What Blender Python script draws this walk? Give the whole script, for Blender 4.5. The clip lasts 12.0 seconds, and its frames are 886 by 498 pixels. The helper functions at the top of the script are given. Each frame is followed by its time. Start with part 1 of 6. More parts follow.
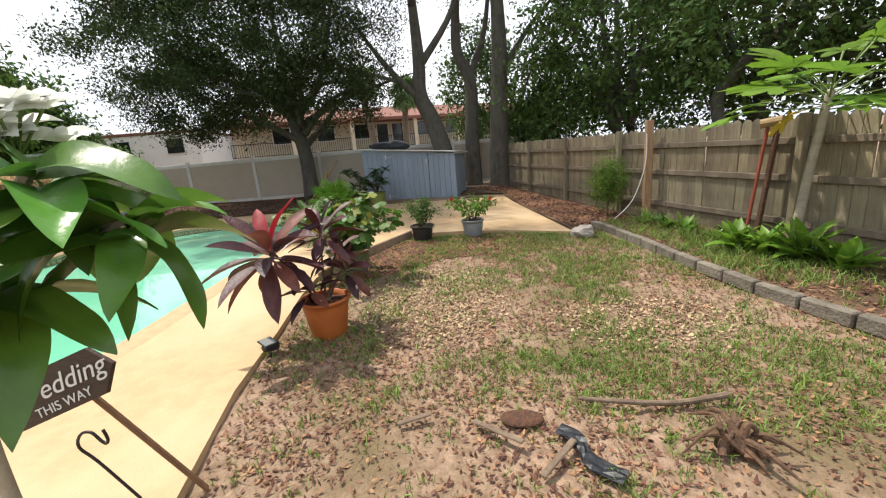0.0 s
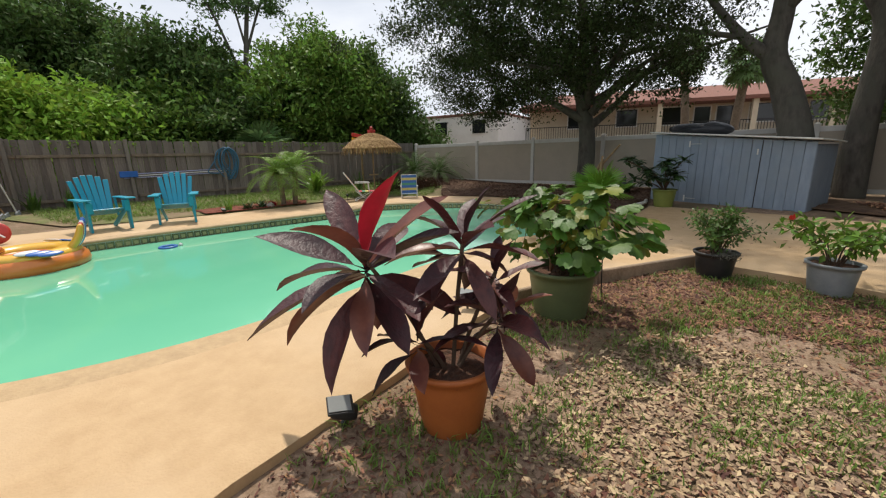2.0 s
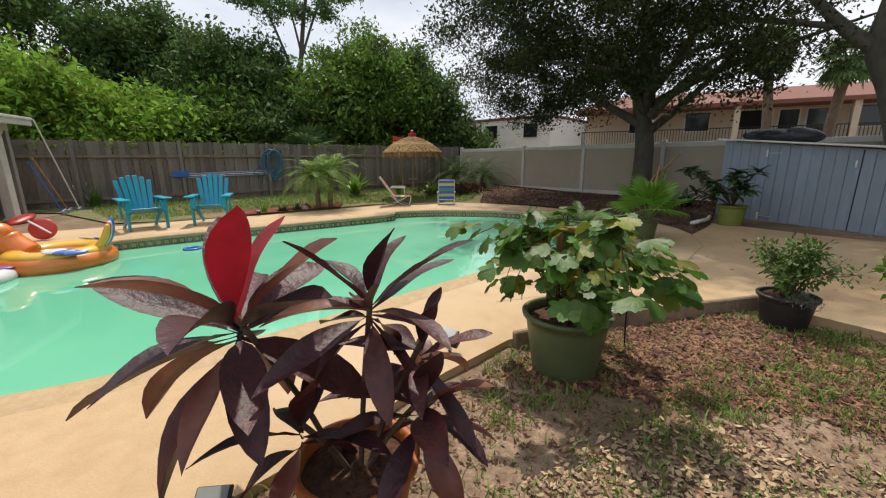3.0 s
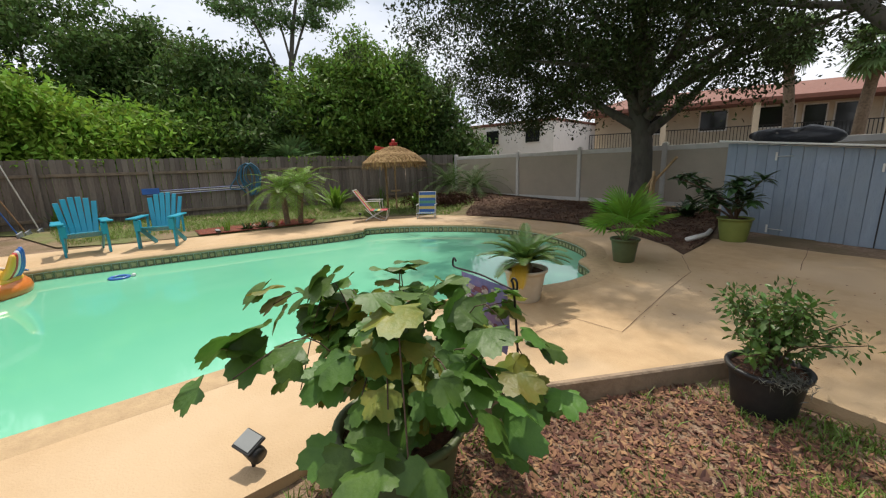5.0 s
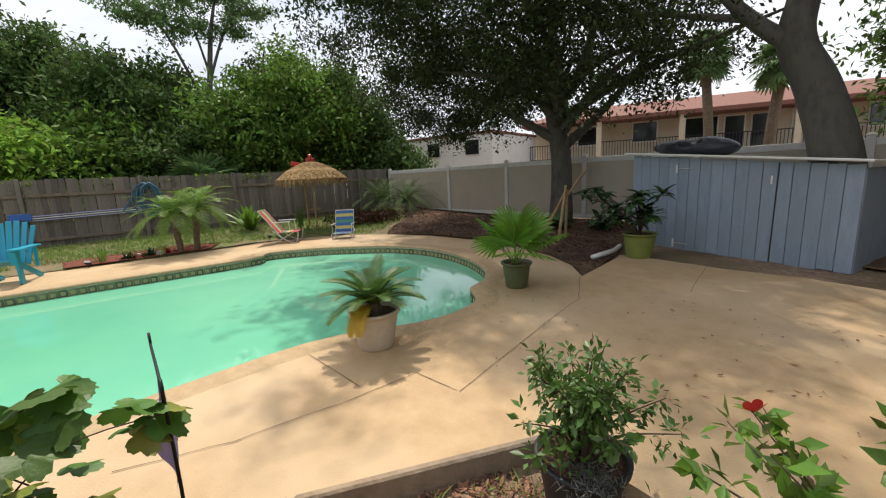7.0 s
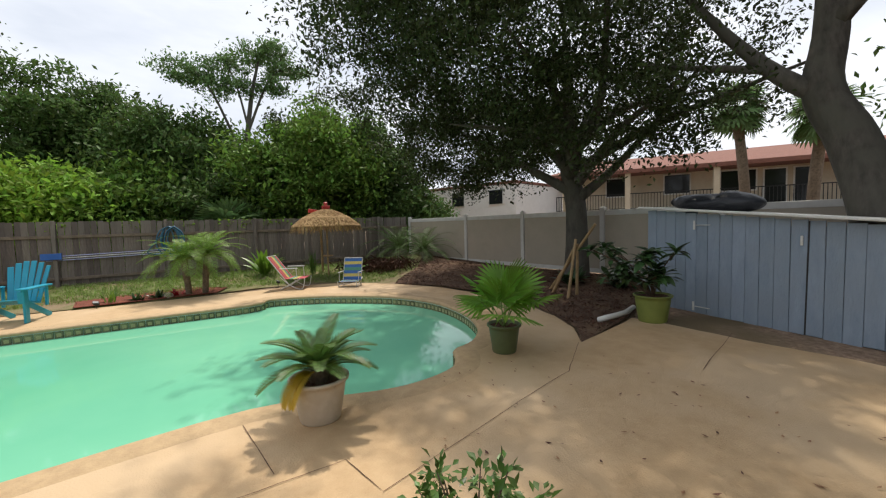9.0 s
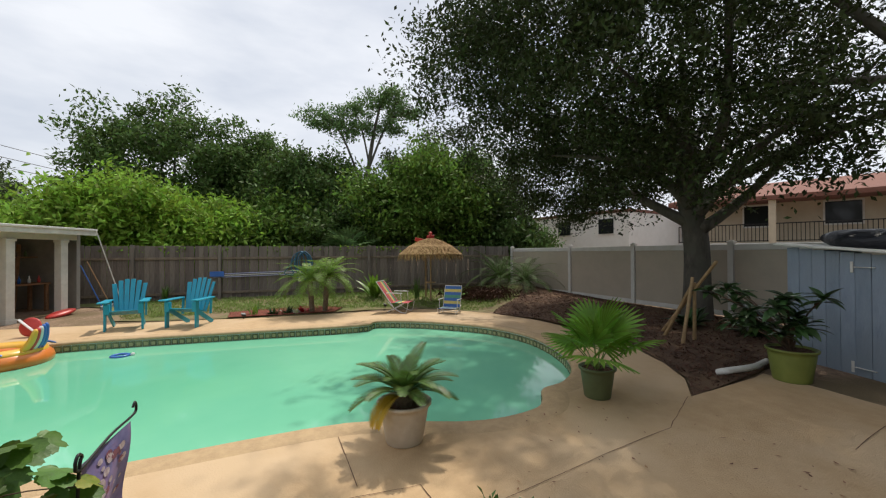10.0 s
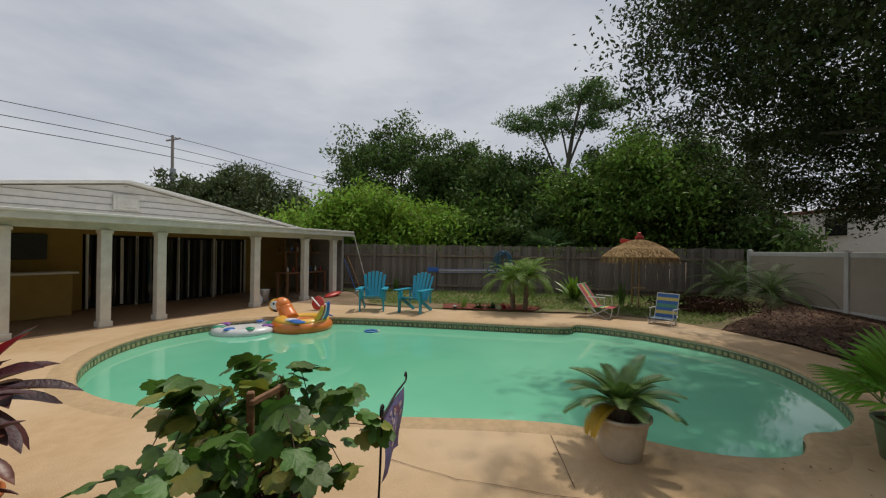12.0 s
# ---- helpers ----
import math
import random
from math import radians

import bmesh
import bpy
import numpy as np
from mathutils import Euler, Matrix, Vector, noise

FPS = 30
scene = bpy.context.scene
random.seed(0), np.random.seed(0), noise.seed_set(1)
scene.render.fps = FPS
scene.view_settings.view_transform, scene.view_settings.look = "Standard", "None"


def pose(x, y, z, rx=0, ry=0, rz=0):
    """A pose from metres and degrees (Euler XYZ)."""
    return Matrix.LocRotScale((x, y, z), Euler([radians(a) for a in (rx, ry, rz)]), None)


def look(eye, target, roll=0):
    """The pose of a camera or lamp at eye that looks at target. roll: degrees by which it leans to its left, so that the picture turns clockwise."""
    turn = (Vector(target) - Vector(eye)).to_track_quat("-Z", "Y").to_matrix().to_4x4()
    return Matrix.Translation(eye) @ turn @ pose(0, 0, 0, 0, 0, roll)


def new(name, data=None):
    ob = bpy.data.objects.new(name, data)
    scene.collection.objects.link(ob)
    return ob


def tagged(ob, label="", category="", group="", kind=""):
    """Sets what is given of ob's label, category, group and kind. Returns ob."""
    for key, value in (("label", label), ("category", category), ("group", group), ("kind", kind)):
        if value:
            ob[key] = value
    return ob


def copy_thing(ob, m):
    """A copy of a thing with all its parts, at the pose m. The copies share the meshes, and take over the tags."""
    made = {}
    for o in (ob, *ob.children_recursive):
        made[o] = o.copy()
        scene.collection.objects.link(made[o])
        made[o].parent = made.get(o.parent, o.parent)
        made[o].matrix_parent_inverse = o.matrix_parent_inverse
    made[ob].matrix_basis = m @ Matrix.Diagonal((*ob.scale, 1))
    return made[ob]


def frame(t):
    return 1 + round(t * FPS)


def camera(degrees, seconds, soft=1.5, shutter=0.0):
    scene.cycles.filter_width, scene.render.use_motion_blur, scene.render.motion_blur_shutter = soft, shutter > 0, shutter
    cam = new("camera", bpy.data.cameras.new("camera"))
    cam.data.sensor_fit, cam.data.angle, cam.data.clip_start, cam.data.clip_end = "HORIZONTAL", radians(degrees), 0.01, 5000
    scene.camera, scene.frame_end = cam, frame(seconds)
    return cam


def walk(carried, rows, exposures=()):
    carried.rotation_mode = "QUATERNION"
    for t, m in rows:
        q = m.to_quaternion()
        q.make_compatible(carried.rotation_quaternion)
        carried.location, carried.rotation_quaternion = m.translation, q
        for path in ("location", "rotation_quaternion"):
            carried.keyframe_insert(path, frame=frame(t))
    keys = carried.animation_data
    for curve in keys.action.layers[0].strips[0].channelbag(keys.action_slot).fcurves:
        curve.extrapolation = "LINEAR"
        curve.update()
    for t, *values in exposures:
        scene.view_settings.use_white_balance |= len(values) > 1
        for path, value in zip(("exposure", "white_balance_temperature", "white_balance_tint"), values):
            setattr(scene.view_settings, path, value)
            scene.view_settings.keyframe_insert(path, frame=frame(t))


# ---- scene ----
cam = camera(96.8, 12.0, 1.2)
PATH = [
    (0, (0.985, 0.132, 1.557), (0.73, 2.056, 1.074), -4.9),
    (0.5, (1.002, 0.628, 1.486), (0.416, 2.475, 0.994), -4.3),
    (1, (0.995, 1.144, 1.456), (0.052, 2.833, 0.947), -3.3),
    (1.5, (0.856, 1.728, 1.38), (-0.372, 3.229, 0.887), -2.8),
    (2, (0.748, 2.174, 1.356), (-0.685, 3.491, 0.894), -1.3),
    (2.5, (0.709, 2.602, 1.326), (-0.866, 3.76, 0.902), 0.3),
    (3, (0.637, 3.007, 1.421), (-0.965, 4.118, 0.976), -0.4),
    (5, (0.507, 4.53, 1.531), (-1.155, 5.561, 1.114), -1.8),
    (5.5, (0.498, 4.927, 1.533), (-1.137, 6.005, 1.126), -2.0),
    (6, (0.556, 5.306, 1.559), (-1.048, 6.432, 1.16), -2.3),
    (6.5, (0.652, 5.619, 1.609), (-0.93, 6.775, 1.21), -2.6),
    (7, (0.625, 5.954, 1.589), (-0.941, 7.142, 1.221), -2.8),
    (9, (0.706, 6.724, 1.635), (-0.975, 7.8, 1.508), -1.6),
    (9.5, (0.821, 6.805, 1.688), (-0.977, 7.679, 1.637), -0.8),
    (10, (0.925, 6.845, 1.726), (-0.985, 7.44, 1.744), -0.3),
    (10.5, (1.014, 6.832, 1.718), (-0.959, 7.145, 1.806), 0.0),
    (11, (1.038, 6.735, 1.804), (-0.96, 6.791, 1.882), 1.7),
    (11.5, (1.08, 6.66, 1.81), (-0.913, 6.49, 1.834), 1.3),
    (12, (1.068, 6.628, 1.785), (-0.9, 6.271, 1.793), 0.8),
]
walk(cam, [(t, look(eye, aim, lean)) for t, eye, aim, lean in PATH], [(0, 0.85), (0.5, 0.7), (1.0, 0.48), (1.5, 0.35), (2.5, 0.3), (5.5, 0.44), (7.0, 0.50), (9.5, 0.34), (11, -0.08), (12, -0.36)])

# ---- light ----
world = bpy.data.worlds.new("sky")
scene.world = world
world.use_nodes = True
wn, wl = world.node_tree.nodes, world.node_tree.links
SUN_ELEVATION, SUN_BEARING = radians(62), radians(-62)
sky = wn.new("ShaderNodeTexSky")
sky.sky_type = 'NISHITA'
sky.sun_disc = False
sky.sun_elevation = SUN_ELEVATION
sky.sun_rotation = SUN_BEARING
sky.dust_density = 3.0
# a broken overcast: grey-white cloud over most of the blue
wc = wn.new("ShaderNodeTexCoord")
wm = wn.new("ShaderNodeMapping")
wm.inputs["Scale"].default_value = (1.0, 1.0, 3.2)
cloud = wn.new("ShaderNodeTexNoise")
cloud.inputs["Scale"].default_value = 1.7
cloud.inputs["Detail"].default_value = 7
cloud.inputs["Roughness"].default_value = 0.52
ramp = wn.new("ShaderNodeValToRGB")
ramp.color_ramp.elements[0].position, ramp.color_ramp.elements[0].color = 0.30, (5.2, 5.8, 6.9, 1)
ramp.color_ramp.elements[1].position, ramp.color_ramp.elements[1].color = 0.62, (9.6, 9.8, 10.2, 1)
blend = wn.new("ShaderNodeMixRGB")
blend.inputs[0].default_value = 0.86
wl.new(wc.outputs["Generated"], wm.inputs[0])
wl.new(wm.outputs[0], cloud.inputs["Vector"])
wl.new(cloud.outputs[0], ramp.inputs[0])
wl.new(sky.outputs[0], blend.inputs[1])
wl.new(ramp.outputs[0], blend.inputs[2])
wl.new(blend.outputs[0], wn["Background"].inputs[0])
wn["Background"].inputs[1].default_value = 0.09
sun_data = bpy.data.lights.new("sun", 'SUN')
sun_data.energy = 3.0
sun_data.angle = radians(1.2)
sun_data.color = (1.0, 0.93, 0.81)
sun = new("sun", sun_data)
SUN_WAY = Vector((math.sin(SUN_BEARING) * math.cos(SUN_ELEVATION), math.cos(SUN_BEARING) * math.cos(SUN_ELEVATION), math.sin(SUN_ELEVATION)))
sun.matrix_world = look(SUN_WAY * 60, (0, 0, 0))

rnd = random.Random(7)
nrs = np.random.RandomState(11)


# ---- materials ----
def mat(name, c1, c2=None, scale=6.0, rough=0.7, bump=0.0, bscale=None, metal=0.0, c3=None, coarse=0.7, thin=0.0, spots=None, island=0.0, obvar=0.0, stretch=(1, 1, 1), spec=0.5, coat=0.0):
    m = bpy.data.materials.new(name)
    m.use_nodes = True
    n, l = m.node_tree.nodes, m.node_tree.links
    b = n["Principled BSDF"]
    b.inputs["Roughness"].default_value = rough
    b.inputs["Metallic"].default_value = metal
    b.inputs["Specular IOR Level"].default_value = spec
    b.inputs["Coat Weight"].default_value = coat
    tc = n.new("ShaderNodeTexCoord")
    mp = n.new("ShaderNodeMapping")
    mp.inputs["Scale"].default_value = stretch
    l.new(tc.outputs["Object"], mp.inputs[0])
    fine = n.new("ShaderNodeTexNoise")
    fine.inputs["Scale"].default_value = scale
    fine.inputs["Detail"].default_value = 6
    fine.inputs["Roughness"].default_value = 0.65
    l.new(mp.outputs[0], fine.inputs["Vector"])
    c2 = c2 or tuple(v * 0.8 for v in c1)
    r1 = n.new("ShaderNodeValToRGB")
    r1.color_ramp.elements[0].position, r1.color_ramp.elements[0].color = 0.32, (*c2, 1)
    r1.color_ramp.elements[1].position, r1.color_ramp.elements[1].color = 0.66, (*c1, 1)
    l.new(fine.outputs[0], r1.inputs[0])
    col = r1.outputs[0]
    if c3:
        big = n.new("ShaderNodeTexNoise")
        big.inputs["Scale"].default_value = coarse
        big.inputs["Detail"].default_value = 5
        l.new(tc.outputs["Object"], big.inputs["Vector"])
        r2 = n.new("ShaderNodeValToRGB")
        r2.color_ramp.elements[0].position, r2.color_ramp.elements[1].position = 0.44, 0.62
        l.new(big.outputs[0], r2.inputs[0])
        mx = n.new("ShaderNodeMixRGB")
        mx.inputs[2].default_value = (*c3, 1)
        l.new(r2.outputs[0], mx.inputs[0])
        l.new(col, mx.inputs[1])
        col = mx.outputs[0]
    if island or obvar:
        if island:
            src = n.new("ShaderNodeNewGeometry").outputs["Random Per Island"]
        else:
            src = n.new("ShaderNodeObjectInfo").outputs["Random"]
        hs = n.new("ShaderNodeHueSaturation")
        a = island or obvar
        m1 = n.new("ShaderNodeMapRange")
        m1.inputs["To Min"].default_value, m1.inputs["To Max"].default_value = 1 - a, 1 + a
        l.new(src, m1.inputs["Value"])
        l.new(m1.outputs[0], hs.inputs["Value"])
        m2 = n.new("ShaderNodeMapRange")
        m2.inputs["To Min"].default_value, m2.inputs["To Max"].default_value = 0.5 - 0.05 * a, 0.5 + 0.03 * a
        l.new(src, m2.inputs["Value"])
        l.new(m2.outputs[0], hs.inputs["Hue"])
        l.new(col, hs.inputs["Color"])
        col = hs.outputs[0]
    l.new(col, b.inputs["Base Color"])
    if bump:
        bp = n.new("ShaderNodeBump")
        bp.inputs["Strength"].default_value = bump
        bp.inputs["Distance"].default_value = 0.02
        f2 = n.new("ShaderNodeTexNoise")
        f2.inputs["Scale"].default_value = bscale or scale * 3
        f2.inputs["Detail"].default_value = 5
        l.new(mp.outputs[0], f2.inputs["Vector"])
        l.new(f2.outputs[0], bp.inputs["Height"])
        l.new(bp.outputs[0], b.inputs["Normal"])
    if thin:
        tr = n.new("ShaderNodeBsdfTranslucent")
        l.new(col, tr.inputs[0])
        ms = n.new("ShaderNodeMixShader")
        ms.inputs[0].default_value = thin
        l.new(b.outputs[0], ms.inputs[1])
        l.new(tr.outputs[0], ms.inputs[2])
        l.new(ms.outputs[0], n["Material Output"].inputs[0])
    return m


DECK = mat("painted_concrete", (0.54, 0.37, 0.205), (0.46, 0.305, 0.16), 5, 0.75, 0.35, 70, c3=(0.57, 0.41, 0.25), coarse=0.6)
COPING = mat("coping_concrete", (0.50, 0.35, 0.19), (0.40, 0.27, 0.145), 9, 0.72, 0.4, 60)
PLASTER = mat("pool_plaster", (0.55, 0.72, 0.62), None, 3, 0.7)
TILE = mat("glazed_tile", (0.21, 0.20, 0.10), (0.09, 0.11, 0.06), 38, 0.25, 0.1, 60, obvar=0.35)
TILE_MARK = mat("tile_motif", (0.40, 0.34, 0.17), (0.26, 0.23, 0.11), 40, 0.3)
TIMBER = mat("weathered_timber", (0.37, 0.265, 0.175), (0.20, 0.135, 0.085), 6, 0.85, 0.6, 25, stretch=(1, 1, 1), c3=(0.24, 0.19, 0.14))
FENCE_R = mat("treated_pine_fence", (0.29, 0.235, 0.15), (0.18, 0.145, 0.09), 5, 0.85, 0.5, 20, c3=(0.27, 0.25, 0.18), coarse=1.3, obvar=0.22, stretch=(4, 4, 0.6))
FENCE_L = mat("old_grey_fence", (0.22, 0.185, 0.155), (0.115, 0.095, 0.08), 5, 0.9, 0.6, 20, c3=(0.16, 0.14, 0.12), coarse=1.3, obvar=0.28, stretch=(4, 4, 0.6))
RAIL = mat("fence_rail_wood", (0.24, 0.19, 0.14), (0.14, 0.11, 0.08), 6, 0.9, 0.5, 20)
NEWPOST = mat("cedar_post", (0.42, 0.26, 0.14), (0.27, 0.16, 0.09), 7, 0.8, 0.5, 20, stretch=(3, 3, 0.5))
REDWOOD = mat("red_painted_wood", (0.34, 0.07, 0.04), (0.2, 0.05, 0.03), 9, 0.7, 0.3)
VINYL = mat("tan_vinyl", (0.45, 0.385, 0.30), (0.40, 0.345, 0.27), 2, 0.5, 0.05, 30)
VINYL_W = mat("white_vinyl", (0.66, 0.645, 0.61), (0.56, 0.54, 0.50), 3, 0.45)
SHED = mat("blue_grey_paint", (0.275, 0.335, 0.41), (0.21, 0.265, 0.335), 4, 0.75, 0.4, 30, c3=(0.25, 0.30, 0.36), coarse=1.6, obvar=0.07, stretch=(2, 2, 0.5))
WHITE = mat("white_paint", (0.74, 0.73, 0.69), (0.62, 0.61, 0.57), 5, 0.55, 0.15, 40)
POSTWHITE = mat("porch_white_paint", (0.70, 0.69, 0.63), (0.55, 0.54, 0.49), 3, 0.6, 0.2, 30)
# near-black fill: shade of gaps and unlit rooms put into the colour
DARK = mat("shade_fill", (0.035, 0.032, 0.03), (0.02, 0.02, 0.02), 4, 0.8)
BLACKIRON = mat("black_iron", (0.015, 0.015, 0.017), None, 20, 0.45, metal=0.3)
BLACKPL = mat("black_plastic", (0.018, 0.018, 0.019), (0.028, 0.027, 0.026), 20, 0.5, 0.1)
TARP = mat("black_tarpaulin", (0.012, 0.013, 0.017), (0.02, 0.022, 0.028), 5, 0.45, 0.6, 9)
TERRA = mat("terracotta_plastic", (0.47, 0.135, 0.03), (0.40, 0.11, 0.025), 7, 0.55, 0.1, 40)
GREENPOT = mat("dull_green_plastic", (0.12, 0.15, 0.065), (0.095, 0.12, 0.055), 6, 0.5, 0.1)
LIMEPOT = mat("moss_green_plastic", (0.22, 0.26, 0.06), (0.18, 0.22, 0.05), 6, 0.5, 0.1)
WHITEPOT = mat("cream_glazed_pot", (0.66, 0.60, 0.50), (0.50, 0.44, 0.35), 5, 0.6, 0.15, 30, c3=(0.55, 0.47, 0.36), coarse=4)
GALV = mat("galvanised_grey", (0.33, 0.35, 0.37), (0.25, 0.27, 0.29), 8, 0.5, 0.1, 20, metal=0.25)
SOIL = mat("mulch_soil", (0.13, 0.055, 0.03), (0.045, 0.025, 0.016), 30, 0.95, 1.0, 45)
BARKM = mat("oak_bark", (0.13, 0.115, 0.095), (0.05, 0.043, 0.036), 8, 0.95, 1.0, 22, stretch=(1, 1, 0.35), c3=(0.10, 0.095, 0.075), coarse=2)
PALMBARK = mat("palm_bark", (0.22, 0.17, 0.12), (0.10, 0.075, 0.05), 14, 0.95, 0.9, 30)
PAPBARK = mat("papaya_bark", (0.40, 0.36, 0.27), (0.27, 0.23, 0.17), 9, 0.8, 0.5, 30)
STEM = mat("brown_stem", (0.13, 0.08, 0.05), (0.07, 0.045, 0.03), 12, 0.8, 0.3)
GREENSTEM = mat("green_stem", (0.16, 0.25, 0.06), (0.11, 0.17, 0.04), 12, 0.6)
OAKLEAF = mat("oak_leaves", (0.055, 0.078, 0.026), (0.032, 0.046, 0.016), 3, 0.6, thin=0.2, island=0.5, spec=0.2)
HEDGELEAF = mat("hedge_leaves", (0.16, 0.27, 0.045), (0.09, 0.17, 0.03), 1.2, 0.6, thin=0.33, island=0.5, spec=0.2)
BRIGHTLEAF = mat("bright_hedge_leaves", (0.25, 0.40, 0.05), (0.16, 0.29, 0.04), 1.2, 0.6, thin=0.35, island=0.45, spec=0.2)
DEEPLEAF = mat("deep_green_leaves", (0.105, 0.175, 0.045), (0.06, 0.11, 0.03), 1.2, 0.6, thin=0.3, island=0.5, spec=0.2)
MIMOSALEAF = mat("grey_green_leaves", (0.15, 0.25, 0.09), (0.10, 0.17, 0.06), 1.2, 0.6, thin=0.3, island=0.4, spec=0.2)
HILLLEAF = mat("far_canopy_leaves", (0.085, 0.125, 0.038), (0.05, 0.08, 0.025), 1.0, 0.6, thin=0.2, island=0.4)
PALMLEAF = mat("palm_leaflets", (0.22, 0.35, 0.06), (0.14, 0.25, 0.045), 3, 0.5, thin=0.33, island=0.35, spec=0.3)
FANLEAF = mat("fan_palm_leaflets", (0.19, 0.36, 0.04), (0.12, 0.26, 0.03), 4, 0.45, thin=0.35, island=0.25)
SAGOLEAF = mat("cycad_leaflets", (0.11, 0.21, 0.04), (0.07, 0.145, 0.028), 4, 0.45, thin=0.2, island=0.3)
YELLOWLEAF = mat("yellowed_leaf", (0.62, 0.40, 0.03), (0.48, 0.33, 0.03), 7, 0.55, thin=0.3)
VINELEAF = mat("grape_leaf", (0.10, 0.205, 0.03), (0.055, 0.13, 0.02), 9, 0.5, 0.3, 30, thin=0.3, obvar=0.32)
VINEYELLOW = mat("yellowing_vine_leaf", (0.27, 0.25, 0.035), (0.14, 0.20, 0.03), 9, 0.5, 0.3, 30, thin=0.3, obvar=0.3)
CORDY = mat("maroon_leaf", (0.085, 0.020, 0.022), (0.038, 0.012, 0.015), 7, 0.5, 0.35, 14, thin=0.12, obvar=0.5, stretch=(3, 3, 1))
CORDYRED = mat("crimson_leaf", (0.42, 0.015, 0.03), (0.25, 0.012, 0.02), 6, 0.55, 0.2, 14, thin=0.3)
CORDYPINK = mat("rusty_leaf", (0.22, 0.075, 0.045), (0.10, 0.025, 0.022), 6, 0.4, 0.2, 14, thin=0.15)
PLUMLEAF = mat("plumeria_leaf", (0.105, 0.24, 0.03), (0.055, 0.14, 0.02), 5, 0.28, 0.15, 18, thin=0.22, obvar=0.4)
PETAL = mat("white_petal", (0.80, 0.80, 0.76), (0.70, 0.72, 0.64), 5, 0.5, thin=0.35)
SHRUBLEAF = mat("small_shrub_leaves", (0.10, 0.19, 0.035), (0.055, 0.115, 0.022), 6, 0.45, thin=0.25, island=0.4)
HIBLEAF = mat("hibiscus_leaves", (0.15, 0.27, 0.03), (0.08, 0.17, 0.02), 6, 0.4, thin=0.3, island=0.4)
RUBBERLEAF = mat("leathery_leaf", (0.05, 0.105, 0.03), (0.03, 0.06, 0.02), 6, 0.3, 0.15, 20, thin=0.12, obvar=0.4)
PAPLEAF = mat("papaya_leaf", (0.20, 0.36, 0.04), (0.12, 0.24, 0.03), 6, 0.45, 0.2, 20, thin=0.4, obvar=0.25)
REDPETAL = mat("red_petal", (0.6, 0.03, 0.03), None, 6, 0.5, thin=0.2)
GRASS = mat("grass_blades", (0.20, 0.30, 0.055), (0.13, 0.21, 0.04), 2, 0.6, thin=0.3, island=0.5)
LITTER = mat("dry_leaf_litter", (0.30, 0.15, 0.085), (0.14, 0.07, 0.04), 3, 0.85, island=0.65, thin=0.1)
CHIPS = mat("pale_wood_chips", (0.45, 0.325, 0.20), (0.28, 0.19, 0.11), 4, 0.85, island=0.4)
BLUEPL = mat("turquoise_plastic", (0.012, 0.33, 0.47), (0.010, 0.28, 0.41), 4, 0.4, 0.05)
ORANGEV = mat("orange_vinyl", (0.78, 0.23, 0.04), (0.70, 0.18, 0.03), 3, 0.3, coat=0.3)
YELLOWV = mat("yellow_vinyl", (0.80, 0.47, 0.05), (0.75, 0.40, 0.05), 3, 0.3, coat=0.3)
WHITEV = mat("white_vinyl_float", (0.75, 0.75, 0.75), None, 3, 0.3, coat=0.3)
BLUEV = mat("blue_vinyl", (0.03, 0.14, 0.50), None, 3, 0.3, coat=0.3)
GREENV = mat("green_vinyl", (0.02, 0.30, 0.16), None, 3, 0.3, coat=0.3)
REDV = mat("red_vinyl", (0.60, 0.06, 0.05), None, 3, 0.4)
PURPLEV = mat("purple_vinyl", (0.25, 0.08, 0.35), None, 3, 0.4)
CANVASRED = mat("red_canvas", (0.48, 0.09, 0.10), (0.40, 0.07, 0.08), 20, 0.85, 0.3, 90)
CANVASBLUE = mat("blue_canvas", (0.06, 0.16, 0.42), (0.05, 0.12, 0.34), 20, 0.85, 0.3, 90)
CANVASYEL = mat("yellow_canvas", (0.62, 0.52, 0.16), None, 20, 0.85, 0.3, 90)
CANVASGREEN = mat("green_canvas", (0.10, 0.30, 0.20), None, 20, 0.85, 0.3, 90)
STEELW = mat("white_tube_steel", (0.68, 0.68, 0.66), None, 5, 0.35)
THATCH = mat("raffia_thatch", (0.43, 0.28, 0.12), (0.25, 0.15, 0.06), 14, 0.9, 0.4, 40, island=0.35, thin=0.15)
BAMBOO = mat("bamboo_pole", (0.40, 0.27, 0.13), (0.25, 0.16, 0.08), 8, 0.6, 0.2)
HOSE = mat("blue_hose", (0.05, 0.17, 0.26), (0.035, 0.12, 0.20), 9, 0.5)
POLEBLUE = mat("pale_blue_pole", (0.42, 0.44, 0.62), None, 9, 0.35, metal=0.4)
CONCRETE = mat("concrete_block", (0.23, 0.20, 0.16), (0.12, 0.105, 0.08), 9, 0.9, 0.7, 40, obvar=0.15)
ROCK = mat("pale_rock", (0.40, 0.36, 0.32), (0.24, 0.21, 0.18), 12, 0.9, 0.8, 30)
STUCCO = mat("cream_stucco", (0.58, 0.50, 0.37), (0.52, 0.44, 0.32), 3, 0.85, 0.3, 60)
WHITESTUCCO = mat("white_stucco", (0.78, 0.76, 0.72), (0.72, 0.70, 0.66), 3, 0.85, 0.3, 60)
ROOFRED = mat("rusty_shingles", (0.24, 0.105, 0.075), (0.17, 0.075, 0.055), 6, 0.9, 0.5, 30, stretch=(1, 1, 4))
PATIOWALL = mat("ochre_plaster", (0.36, 0.235, 0.06), (0.31, 0.20, 0.05), 3, 0.8, 0.2, 40)
